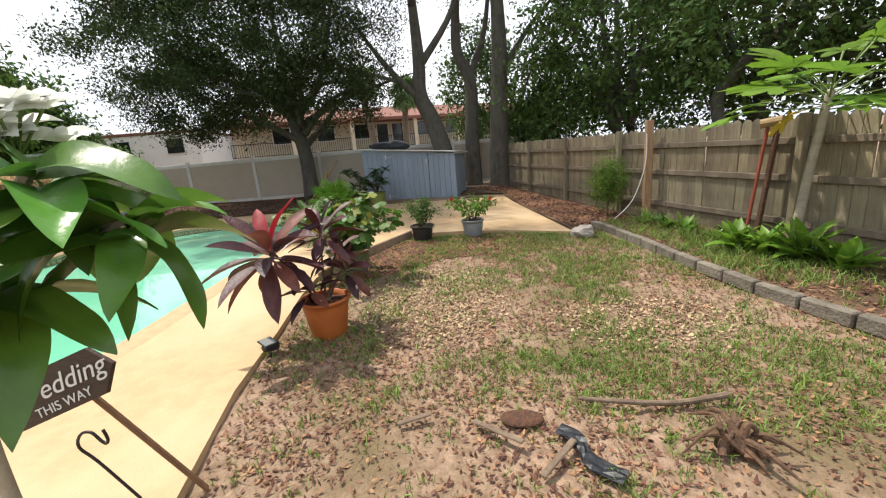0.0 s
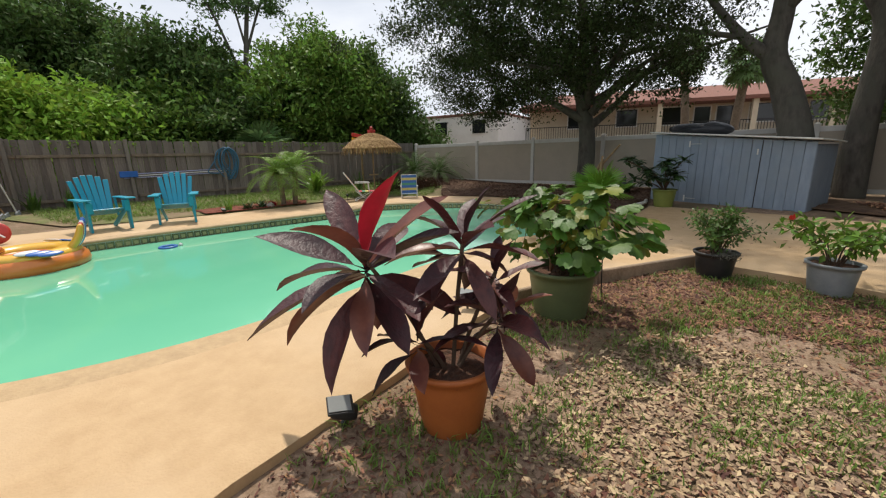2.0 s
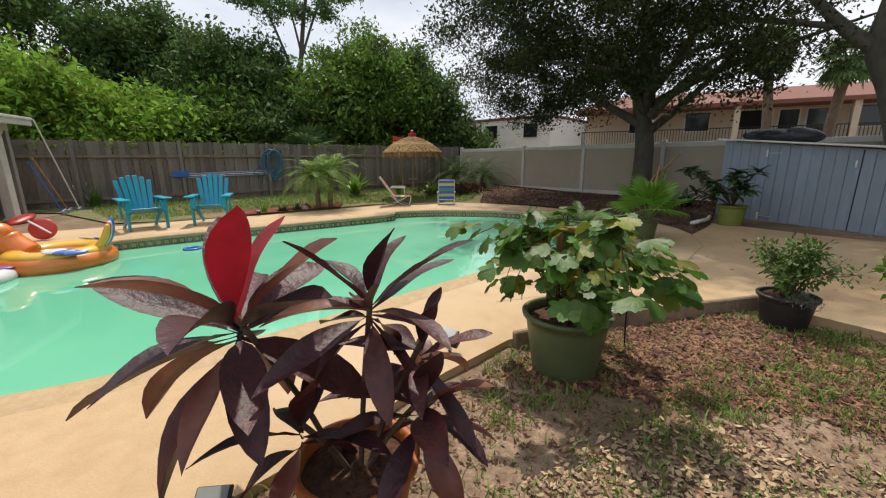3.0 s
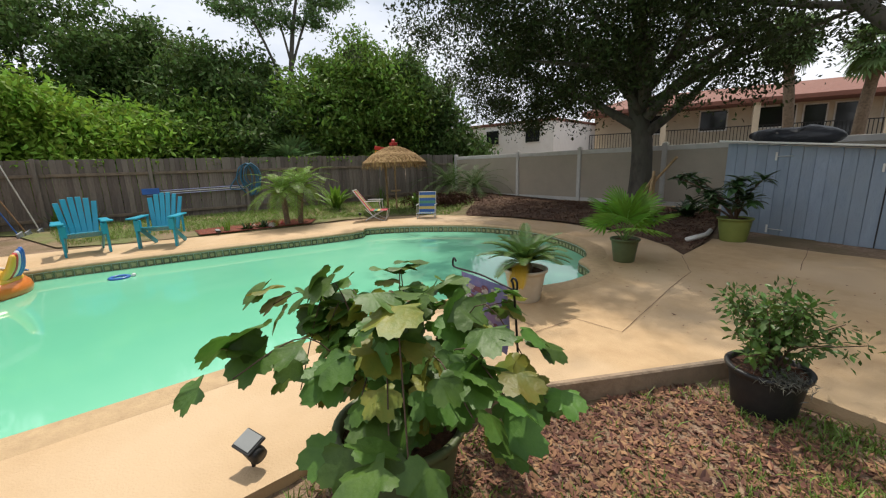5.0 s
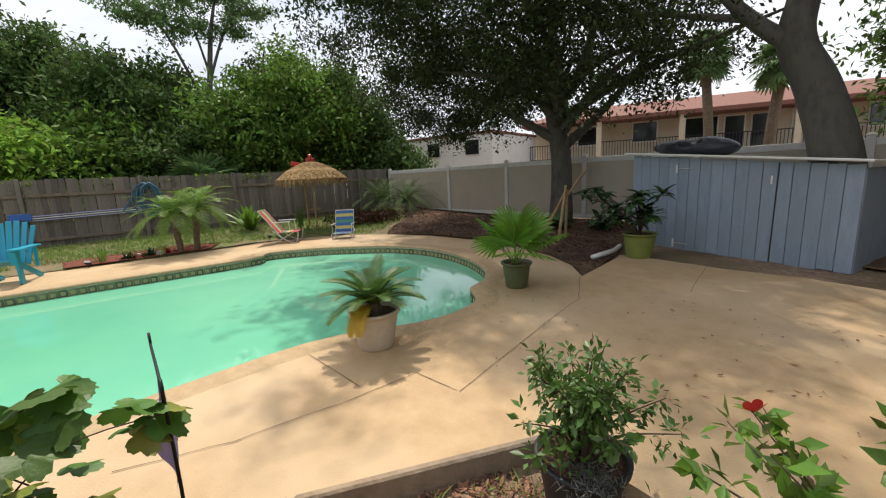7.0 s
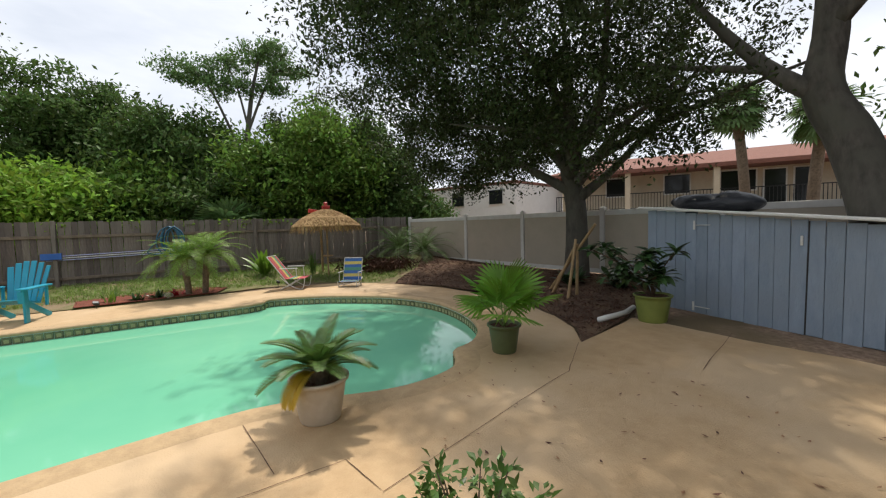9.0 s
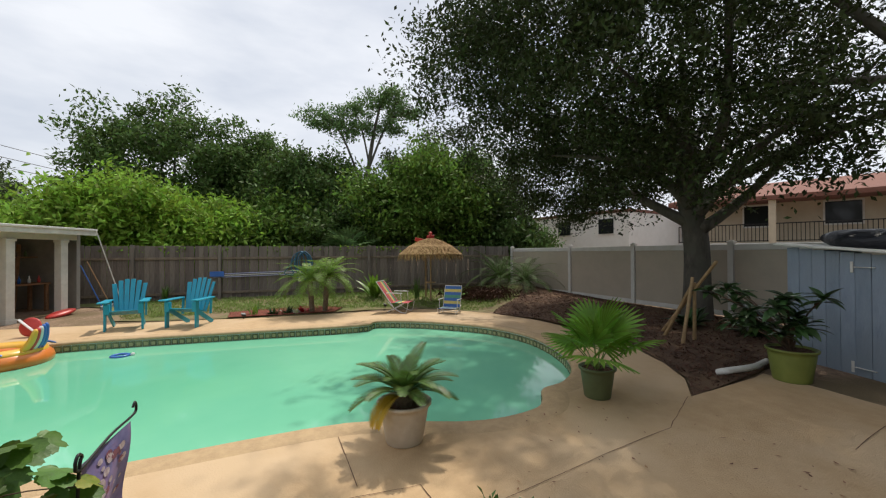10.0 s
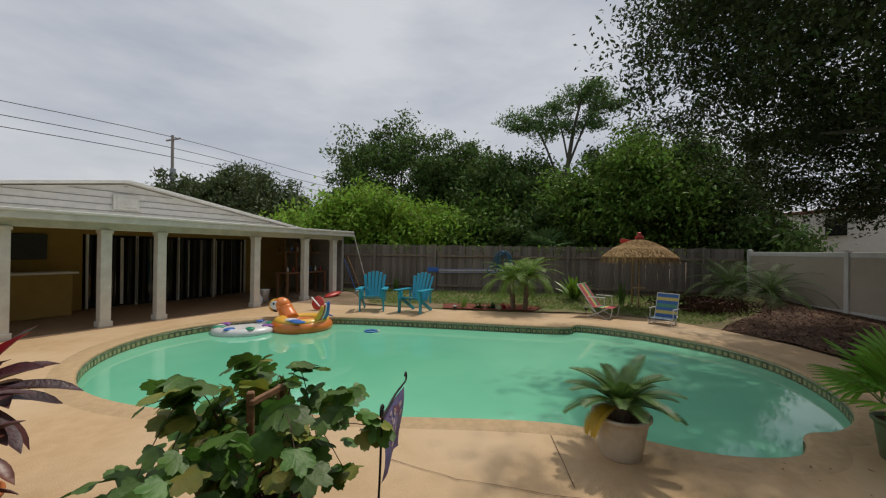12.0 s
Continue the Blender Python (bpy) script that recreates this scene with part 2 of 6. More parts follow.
GREYWALL = mat("grey_plaster", (0.26, 0.25, 0.23), (0.20, 0.19, 0.18), 3, 0.85, 0.2, 40)
PATIOFLOOR = mat("brown_patio_concrete", (0.27, 0.17, 0.10), (0.21, 0.13, 0.075), 4, 0.6, 0.2, 40)
SHELFWOOD = mat("brown_shelf_wood", (0.26, 0.13, 0.06), (0.16, 0.08, 0.04), 6, 0.7, 0.3, stretch=(1, 1, 4))
ROOTWOOD = mat("rotten_root", (0.17, 0.095, 0.055), (0.07, 0.04, 0.025), 15, 0.95, 0.9, 30)
DRYWOOD = mat("dry_branch", (0.22, 0.16, 0.11), (0.12, 0.08, 0.055), 15, 0.9, 0.6, 30)
SIGNWOOD = mat("stained_sign_board", (0.060, 0.036, 0.024), (0.038, 0.024, 0.016), 10, 0.6, 0.3, stretch=(1, 1, 5))
STAKEWOOD = mat("sign_stake_wood", (0.22, 0.115, 0.055), (0.15, 0.075, 0.035), 10, 0.7, 0.3, stretch=(4, 4, 1))
LETTER = mat("white_lettering", (0.75, 0.74, 0.70), None, 5, 0.6)
MULCH = mat("dark_mulch", (0.125, 0.068, 0.038), (0.05, 0.029, 0.018), 22, 0.97, 1.0, 40, c3=(0.15, 0.09, 0.05), coarse=1.5)
REDMULCH = mat("red_mulch", (0.24, 0.06, 0.03), (0.10, 0.03, 0.02), 25, 0.95, 1.0, 40)
FLAGBLUE = mat("lavender_flag_cloth", (0.22, 0.22, 0.48), (0.14, 0.13, 0.33), 9, 0.8, c3=(0.34, 0.22, 0.42), coarse=6)
FLAGART = mat("pale_print", (0.62, 0.55, 0.58), (0.34, 0.25, 0.28), 40, 0.8)
FLAGRED = mat("dusky_print", (0.28, 0.10, 0.14), (0.16, 0.06, 0.10), 30, 0.8)
CLEARPANEL = mat("solar_panel", (0.30, 0.31, 0.30), (0.25, 0.26, 0.26), 5, 0.15)
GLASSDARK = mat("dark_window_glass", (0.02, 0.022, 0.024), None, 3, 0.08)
WIRE = mat("grey_wire", (0.05, 0.05, 0.055), None, 5, 0.6)
POLEWOOD = mat("grey_utility_pole", (0.30, 0.28, 0.26), None, 5, 0.85, 0.3)
MOSS = mat("spanish_moss", (0.25, 0.25, 0.21), (0.16, 0.16, 0.13), 12, 0.95, island=0.3)

# pond-green pool water: milky, with a clear glossy surface
WATER = mat("milky_pool_water", (0.235, 0.61, 0.40), (0.19, 0.55, 0.365), 0.35, 0.04, 0.06, 2.2, spec=0.5, c3=(0.15, 0.50, 0.32), coarse=0.16)

# lawn: sandy dirt, brown litter and green patches
GROUND = mat("sandy_lawn", (0.37, 0.255, 0.175), (0.17, 0.105, 0.065), 14, 0.95, 1.0, 40, c3=(0.16, 0.115, 0.06), coarse=0.75)
FARGRASS = mat("thin_green_lawn", (0.17, 0.19, 0.06), (0.11, 0.115, 0.04), 8, 0.95, 0.9, 30, c3=(0.22, 0.16, 0.09), coarse=0.9)


# ---- mesh helpers ----
def part(name, vf, material, parent=None, label="", smooth=False):
    me = bpy.data.meshes.new(name)
    me.from_pydata([tuple(v) for v in vf[0]], [], vf[1])
    me.materials.append(material)
    if smooth:
        me.polygons.foreach_set("use_smooth", [True] * len(me.polygons))
    me.update()
    ob = new(name, me)
    ob.parent = parent
    if label:
        ob["label"] = label
    return ob


def thing(name, m, label, category, group="", kind=""):
    ob = new(name)
    ob.empty_display_size = 0.1
    ob.matrix_basis = m
    return tagged(ob, label, category, group, kind)


def join(*lots):
    v, f = [], []
    for a, b in lots:
        o = len(v)
        v.extend(a)
        f.extend([tuple(i + o for i in q) for q in b])
    return v, f


def moved(vf, m):
    return [m @ Vector(p) for p in vf[0]], vf[1]


def box(sx, sy, sz, m=None, bev=0.008):
    """A bevelled block of that size, centred in x and y, standing on z = 0."""
    bm = bmesh.new()
    bmesh.ops.create_cube(bm, size=1)
    for v in bm.verts:
        v.co = Vector((v.co.x * sx, v.co.y * sy, (v.co.z + 0.5) * sz))
    if bev:
        bmesh.ops.bevel(bm, geom=list(bm.edges), offset=min(bev, 0.3 * min(sx, sy, sz)), segments=1, affect='EDGES')
    bm.verts.index_update()
    vf = [v.co.copy() for v in bm.verts], [tuple(v.index for v in f.verts) for f in bm.faces]
    bm.free()
    return moved(vf, m) if m else vf


def beam(a, b, w, h, bev=0.006):
    """A block from a to b, w wide and h deep, its axis through both points."""
    a, b = Vector(a), Vector(b)
    d = b - a
    q = d.to_track_quat('Z', 'Y').to_matrix().to_4x4()
    return box(w, h, d.length, Matrix.Translation(a) @ q, bev)


def tube(pts, radii, n=8, caps=True):
    pts = [Vector(p) for p in pts]
    if not hasattr(radii, "__len__"):
        radii = [radii] * len(pts)
    v, f = [], []
    ref = Vector((0.3, 0.9, 0.2)).normalized()
    for i, p in enumerate(pts):
        d = (pts[min(i + 1, len(pts) - 1)] - pts[max(i - 1, 0)]).normalized()
        if abs(d.dot(ref)) > 0.95:
            ref = Vector((0.9, -0.2, 0.4)).normalized()
        s = d.cross(ref).normalized()
        u = s.cross(d)
        ref = u
        for k in range(n):
            a = 2 * math.pi * k / n
            v.append(p + (s * math.cos(a) + u * math.sin(a)) * radii[i])
    for i in range(len(pts) - 1):
        for k in range(n):
            f.append((i * n + k, i * n + (k + 1) % n, (i + 1) * n + (k + 1) % n, (i + 1) * n + k))
    if caps:
        f.append(tuple(reversed(range(n))))
        f.append(tuple(range((len(pts) - 1) * n, len(pts) * n)))
    return v, f


def curve_pts(pts, n=6):
    """Points on a smooth line through pts."""
    P = [Vector(p) for p in pts]
    out = []
    for i in range(len(P) - 1):
        a, b, c, d = P[max(i - 1, 0)], P[i], P[i + 1], P[min(i + 2, len(P) - 1)]
        for k in range(n):
            t = k / n
            out.append(0.5 * ((2 * b) + (c - a) * t + (2 * a - 5 * b + 4 * c - d) * t * t + (3 * b - a - 3 * c + d) * t ** 3))
    out.append(P[-1])
    return out


def lathe(profile, n=28, wob=0.0):
    v, f = [], []
    for i, (r, z) in enumerate(profile):
        for k in range(n):
            a = 2 * math.pi * k / n
            v.append(Vector((r * math.cos(a), r * math.sin(a), z)))
    for i in range(len(profile) - 1):
        for k in range(n):
            f.append((i * n + k, i * n + (k + 1) % n, (i + 1) * n + (k + 1) % n, (i + 1) * n + k))
    return v, f


def blade(length, width, fold=0.15, droop=0.4, n=7, shape=1.0, wave=0.0, stalk=0.0):
    """A leaf along +y from the origin, folded along its midrib and bent down."""
    v, f = [], []
    y = z = 0.0
    ang = 0.0
    for i in range(n + 1):
        t = i / n
        w = width * 0.5 * (math.sin(math.pi * min(1, t ** shape)) ** 0.75 if 0 < t < 1 else 0.02)
        if t < stalk:
            w = width * 0.05
        wv = wave * math.sin(t * 9.0)
        v += [Vector((-w, y, z + w * fold * 2 + wv)), Vector((0, y, z)), Vector((w, y, z + w * fold * 2 - wv))]
        ang = -droop * t * 1.6
        y += length / n * math.cos(ang)
        z += length / n * math.sin(ang)
    for i in range(n):
        a = 3 * i
        f += [(a, a + 1, a + 4, a + 3), (a + 1, a + 2, a + 5, a + 4)]
    return v, f


def lobed(size, lobes=5, depth=0.35, droop=0.25, teeth=True, r=None):
    """A broad lobed leaf, its stalk at the origin and its tip along +y, with toothed edges."""
    r = r or rnd
    n = 8 * lobes
    v, f = [Vector((0, 0, 0))], []
    span = math.radians(150)
    for i in range(n + 1):
        t = i / n
        a = -span + 2 * span * t
        ph = (t * lobes) % 1.0
        rad = 1 - depth * (1 - abs(math.sin(math.pi * ph)) ** 0.7)
        rad *= 0.62 + 0.38 * math.cos(a / 2) ** 1.5
        if teeth and i % 2:
            rad *= 0.93
        x, y = math.sin(a) * rad * size * 0.62, (math.cos(a) * rad) * size * 0.62 + size * 0.18
        z = -droop * (x * x + y * y) / size + 0.05 * size * math.sin(3 * a)
        v.append(Vector((x, y, z)))
    for i in range(n):
        f.append((0, i + 2, i + 1))
    return v, f


def leaf_cloud(name, centres, size, material, parent, up=0.35, ratio=0.45, seed=1, label=""):
    """One crown mesh of many small folded leaves at the centres given (n x 3)."""
    r = np.random.RandomState(seed)
    n = len(centres)
    d = r.normal(size=(n, 3))
    d[:, 2] -= 0.25
    d /= np.linalg.norm(d, axis=1)[:, None]
    s = np.cross(d, r.normal(size=(n, 3)) * (1, 1, 1) + np.array((0, 0, up * 3)))
    s /= np.linalg.norm(s, axis=1)[:, None] + 1e-9
    nm = np.cross(s, d)
    L = (size * (0.6 + 0.8 * r.rand(n)))[:, None]
    c = np.asarray(centres)
    v = np.stack([c - d * L * 0.5, c + s * L * ratio * 0.5 + nm * L * 0.10, c + d * L * 0.5, c - s * L * ratio * 0.5 + nm * L * 0.10], 1).reshape(-1, 3)
    base = np.arange(n)[:, None] * 4
    tri = np.concatenate([base + [0, 1, 2], base + [0, 2, 3]], 1).reshape(-1, 3)
    return raw_mesh(name, v, tri, material, parent, label)


def raw_mesh(name, v, tri, material, parent, label=""):
    me = bpy.data.meshes.new(name)
    k = tri.shape[1]
    me.vertices.add(len(v))
    me.vertices.foreach_set("co", np.ascontiguousarray(v, dtype=np.float32).ravel())
    me.loops.add(tri.size)
    me.loops.foreach_set("vertex_index", np.ascontiguousarray(tri, dtype=np.int32).ravel())
    me.polygons.add(len(tri))
    me.polygons.foreach_set("loop_start", np.arange(0, tri.size, k, dtype=np.int32))
    me.materials.append(material)
    me.update(calc_edges=True)
    ob = new(name, me)
    ob.parent = parent
    if label:
        ob["label"] = label
    return ob


def clumps(r, n, centre, radii, hollow=0.45, flat=0.0):
    """Centres of clumps spread through an ellipsoid, more of them near its skin."""
    d = r.normal(size=(n, 3))
    d /= np.linalg.norm(d, axis=1)[:, None]
    q = (hollow + (1 - hollow) * r.rand(n)) ** 0.6
    bump = 1 + 0.22 * np.sin(d[:, :1] * 5 + 1.3) * np.cos(d[:, 1:2] * 6) + 0.15 * r.normal(size=(n, 1))
    return np.asarray(centre) + d * q[:, None] * bump * np.asarray(radii)


def fill(r, cl, per, spread):
    c = np.repeat(cl, per, axis=0)
    s = np.repeat(spread * (0.6 + 0.8 * r.rand(len(cl))), per)[:, None]
    return c + r.normal(size=c.shape) * s * (1, 1, 0.75)


def inside(x, y, poly):
    c = False
    j = len(poly) - 1
    for i in range(len(poly)):
        (xi, yi), (xj, yj) = poly[i], poly[j]
        if (yi > y) != (yj > y) and x < (xj - xi) * (y - yi) / (yj - yi) + xi:
            c = not c
        j = i
    return c


def smooth_loop(pts, n=4):
    out = []
    N = len(pts)
    P = [Vector((*p, 0)) for p in pts]
    for i in range(N):
        a, b, c, d = P[i - 1], P[i], P[(i + 1) % N], P[(i + 2) % N]
        for k in range(n):
            t = k / n
            q = 0.5 * ((2 * b) + (c - a) * t + (2 * a - 5 * b + 4 * c - d) * t * t + (3 * b - a - 3 * c + d) * t ** 3)
            out.append((q.x, q.y))
    return out


def offset_loop(loop, d):
    """The loop pushed outwards by d (loop runs counter-clockwise)."""
    out = []
    N = len(loop)
    for i in range(N):
        a, b = Vector(loop[i - 1]), Vector(loop[(i + 1) % N])
        t = (b - a).normalized()
        out.append((loop[i][0] + t.y * d, loop[i][1] - t.x * d))
    return out


def on_dir(a, b):
    return math.degrees(math.atan2(b[1] - a[1], b[0] - a[0]))

# ---- the setting: pool, deck, lawn ----
POOL = smooth_loop([(-2.9, 8.2), (-2.86, 8.7), (-2.98, 9.15), (-3.22, 9.38), (-3.5, 9.55), (-3.66, 9.95), (-4.2, 10.48), (-5.2, 10.88), (-6.4, 10.98), (-7.5, 10.6), (-8.3, 9.85), (-8.85, 9.1), (-9.15, 8.2),
                    (-8.74, 7.7), (-8.75, 5.0), (-8.72, 2.6), (-8.5, 1.5), (-8.0, 0.5), (-7.2, -0.3), (-6.1, -0.65), (-5.0, -0.5), (-3.95, 0.1), (-3.15, 1.0), (-2.78, 1.9), (-2.68, 2.9), (-2.84, 4.2), (-3.02, 5.4), (-3.22, 7.1)], 4)
OUTER = [(-0.2, -6.0), (-0.62, 1.5), (-0.93, 2.45), (-1.12, 3.4), (-1.36, 4.4), (-1.47, 5.1), (-1.36, 5.8), (-1.22, 6.3), (-0.66, 7.74), (-0.3, 7.72), (0.4, 7.7), (1.3, 7.55), (2.4, 7.1), (1.75, 10.6), (1.35, 13.1), (-3.9, 14.9), (-3.3, 13.6),
         (-2.95, 12.5), (-2.68, 11.05), (-3.2, 11.55), (-3.9, 11.92), (-4.8, 12.2), (-6.2, 12.35), (-7.9, 12.1), (-9.3, 11.45), (-10.35, 10.6), (-10.85, 9.6), (-10.9, 8.5), (-10.75, 7.2), (-10.65, 5.2), (-10.8, 3.0), (-11.0, 1.8), (-13.2, 0.6), (-14.0, -6.0)]
COPE = offset_loop(POOL, 0.30)


def cdt_sheet(points, loops, keep, height):
    """A triangulated sheet through the points, with the loops as edges; keep(x, y) says which triangles stay."""
    from mathutils import geometry
    co = [Vector(p) for p in points]
    edges = []
    for loop in loops:
        o = len(co)
        co += [Vector(p) for p in loop]
        edges += [(o + i, o + (i + 1) % len(loop)) for i in range(len(loop))]
    vs, _, fs, _, _, _ = geometry.delaunay_2d_cdt(co, edges, [], 0, 1e-5)
    faces = []
    for f in fs:
        x, y = sum(vs[i].x for i in f) / len(f), sum(vs[i].y for i in f) / len(f)
        if keep(x, y):
            faces.append(tuple(f))
    return [Vector((v.x, v.y, height(v.x, v.y))) for v in vs], faces


def ground_z(x, y):
    z = -0.055
    if x < -9.5:
        z += 0.20 * min(1, (-9.5 - x) / 4.5)
    if y > 11.5:
        z += 0.17 * min(1, (y - 11.5) / 4)
    near = max(abs(x - 1) - 6, abs(y - 4) - 7, 0)
    if near < 1:
        z += 0.022 * noise.noise((x * 1.6, y * 1.6, 0)) + 0.010 * noise.noise((x * 7, y * 7, 3))
        if inside(x, y, [(-2.2, 5.0), (-0.6, 5.2), (0.6, 7.8), (-0.8, 8.0)]):
            z -= 0.03
    return z


gp = [(x, y) for x in (-400, -120, -50, -32) for y in (-400, -120, -40, 0, 40, 120, 400)] + [(x, y) for x in (32, 50, 120, 400) for y in (-400, -120, -40, 0, 40, 120, 400)]
gp += [(x, y) for x in range(-24, 25, 8) for y in (-400, -120, -40, 40, 120, 400)]
gp += [(x * 0.9 - 20, y * 0.9 - 12) for x in range(45) for y in range(45)]
gp += [(-1.6 + 0.11 * i + 0.03 * rnd.random(), -1 + 0.11 * k + 0.03 * rnd.random()) for i in range(64) for k in range(84)]
RIM = offset_loop(POOL, 0.12)
ground = part("ground", cdt_sheet(gp, [RIM], lambda x, y: not inside(x, y, RIM), ground_z), GROUND, None, smooth=True)
tagged(ground, "sandy back-yard lawn with patchy grass and leaf litter", "ground", kind="structure")

dp = [(-14 + 0.5 * i, -6 + 0.5 * k) for i in range(34) for k in range(42)]
dp = [p for p in dp if inside(*p, OUTER) and not inside(*p, offset_loop(POOL, 0.36))]
dv, df = cdt_sheet(dp, [OUTER, COPE], lambda x, y: inside(x, y, OUTER) and not inside(x, y, COPE), lambda x, y: 0.004 * noise.noise((x, y, 5)))
o = len(dv)
dv += [Vector((x, y, 0.0)) for x, y in OUTER] + [Vector((x, y, -0.2)) for x, y in OUTER]
N = len(OUTER)
df += [(o + i, o + N + i, o + N + (i + 1) % N, o + (i + 1) % N) for i in range(N)]
deck = tagged(part("pool_deck", (dv, df), DECK), "tan painted concrete deck round the pool", "deck", kind="structure")


def ring(levels):
    """Bands between loops, each (loop, z)."""
    v, f = [], []
    n = len(levels[0][0])
    for loop, z in levels:
        v += [Vector((x, y, z)) for x, y in loop]
    for a in range(len(levels) - 1):
        f += [(a * n + i, a * n + (i + 1) % n, (a + 1) * n + (i + 1) % n, (a + 1) * n + i) for i in range(n)]
    return v, f


coping = tagged(part("pool_coping", ring([(COPE, 0.0), (offset_loop(POOL, 0.26), 0.006), (offset_loop(POOL, 0.05), 0.008), (offset_loop(POOL, 0.01), -0.004), (offset_loop(POOL, -0.012), -0.03), (POOL, -0.055)]), COPING, smooth=True), "rounded concrete coping along the pool edge", "coping", kind="structure")
WATER_Z = -0.19
basin = tagged(part("pool_basin", join(ring([(offset_loop(POOL, 0.004), -0.05), (offset_loop(POOL, 0.004), -0.30), (offset_loop(POOL, -0.4), -1.4)]), ([Vector((x, y, -1.4)) for x, y in offset_loop(POOL, -0.38)], [tuple(range(len(POOL)))])), PLASTER), "plastered pool basin with a tiled waterline", "pool", kind="structure")
wp = [(-9.3 + 0.3 * i, -0.8 + 0.3 * k) for i in range(24) for k in range(40)]
wp = [p for p in wp if inside(*p, offset_loop(POOL, -0.1))]
water = tagged(part("water", cdt_sheet(wp, [offset_loop(POOL, -0.002)], lambda x, y: inside(x, y, POOL), lambda x, y: WATER_Z + 0.0022 * noise.noise((x * 1.3, y * 1.3, 2)) + 0.0012 * noise.noise((x * 4, y * 4, 8))), WATER, smooth=True), "still, milky green pool water", "water", kind="structure")

# saw-cut joints in the deck
for line in ([(-2.15, 5.6), (-1.98, 6.2), (-1.92, 6.9), (-1.92, 7.55), (-1.46, 7.63), (-1.84, 9.0), (-2.1, 10.1), (-2.68, 11.0)], [(-1.28, 11.25), (-1.75, 13.3)], [(-2.05, 7.1), (-2.9, 7.0)]):
    pts = []
    for a, b in zip(line, line[1:]):
        pts += [(a[0] + (b[0] - a[0]) * k / 6 + rnd.uniform(-.008, .008), a[1] + (b[1] - a[1]) * k / 6) for k in range(6)]
    pts.append(line[-1])
    v, f = [], []
    for i, q in enumerate(pts):
        t = (Vector(pts[min(i + 1, len(pts) - 1)]) - Vector(pts[max(i - 1, 0)])).normalized()
        w = 0.0018 + 0.0018 * rnd.random()
        v += [Vector((q[0] - t.y * w, q[1] + t.x * w, 0.0075)), Vector((q[0] + t.y * w, q[1] - t.x * w, 0.0075))]
    f = [(2 * i, 2 * i + 1, 2 * i + 3, 2 * i + 2) for i in range(len(pts) - 1)]
    tagged(part("deck_joint", (v, f), SOIL), "dark dirt-filled joint in the concrete deck", "joint", kind="structure")

# beds
BED = [(-2.7, 11.1), (-3.2, 11.6), (-3.9, 11.96), (-4.8, 12.24), (-6.2, 12.39), (-7.9, 12.14), (-9.3, 11.5), (-9.9, 11.9), (-11.4, 13.4), (-14.0, 15.1), (-9.0, 15.7), (-3.6, 16.2), (-3.8, 14.9), (-3.32, 13.6), (-2.98, 12.52)]


def heap(name, poly, z, material, label, step=0.14, amp=0.025):
    xs, ys = [p[0] for p in poly], [p[1] for p in poly]
    pts = [(x, y) for x in np.arange(min(xs), max(xs), step) for y in np.arange(min(ys), max(ys), step) if inside(x, y, poly)]
    return tagged(part(name, cdt_sheet(pts, [poly], lambda x, y: inside(x, y, poly), lambda x, y: max(ground_z(x, y), -0.05) + z + amp * noise.noise((x * 4, y * 4, 1)) + amp * 0.8 * noise.noise((x * 13, y * 13, 4))), material), label, "mulch", kind="structure")


heap("mulch_bed", BED, 0.045, MULCH, "dark bark mulch bed beside the pool deck")
heap("mulch_strip", [(2.44, 7.15), (2.85, 7.7), (3.9, 7.9), (3.1, 10.4), (2.3, 12.9), (1.6, 15.0), (-3.8, 16), (-3.8, 15.0), (1.38, 13.15), (1.79, 10.6)], 0.05, MULCH, "dark mulch and dead leaves along the board fence")
heap("palm_mulch", [(-10.67, 4.5), (-10.7, 5.8), (-10.78, 7.2), (-11.4, 7.5), (-11.9, 6.6), (-11.5, 4.4)], 0.05, REDMULCH, "red mulch round the small palms", 0.1)
heap("far_lawn", [(-11.02, 1.85), (-10.82, 3.0), (-10.67, 5.2), (-10.78, 7.2), (-10.93, 8.5), (-10.9, 9.6), (-10.4, 10.65), (-9.35, 11.5), (-9.9, 11.9), (-11.4, 13.4), (-14.0, 15.1), (-15.1, 14.6), (-14.6, 5), (-14.2, -1.0), (-13.25, 0.65)], 0.02, FARGRASS, "thin green grass beside the old fence", 0.2, 0.03)

# timber edging between lawn and deck
for a, b in (((-1.46, 5.15), (-1.21, 6.32)), ((-1.2, 6.34), (-0.64, 7.76))):
    edge = thing("timber_edging", pose(*a, 0), "weathered timber board edging the raised deck", "edging", "deck edging")
    d = Vector((b[0] - a[0], b[1] - a[1]))
    part("board", beam((0, 0, -0.055), (d.x, d.y, -0.055), 0.055, 0.235, 0.012), TIMBER, edge)

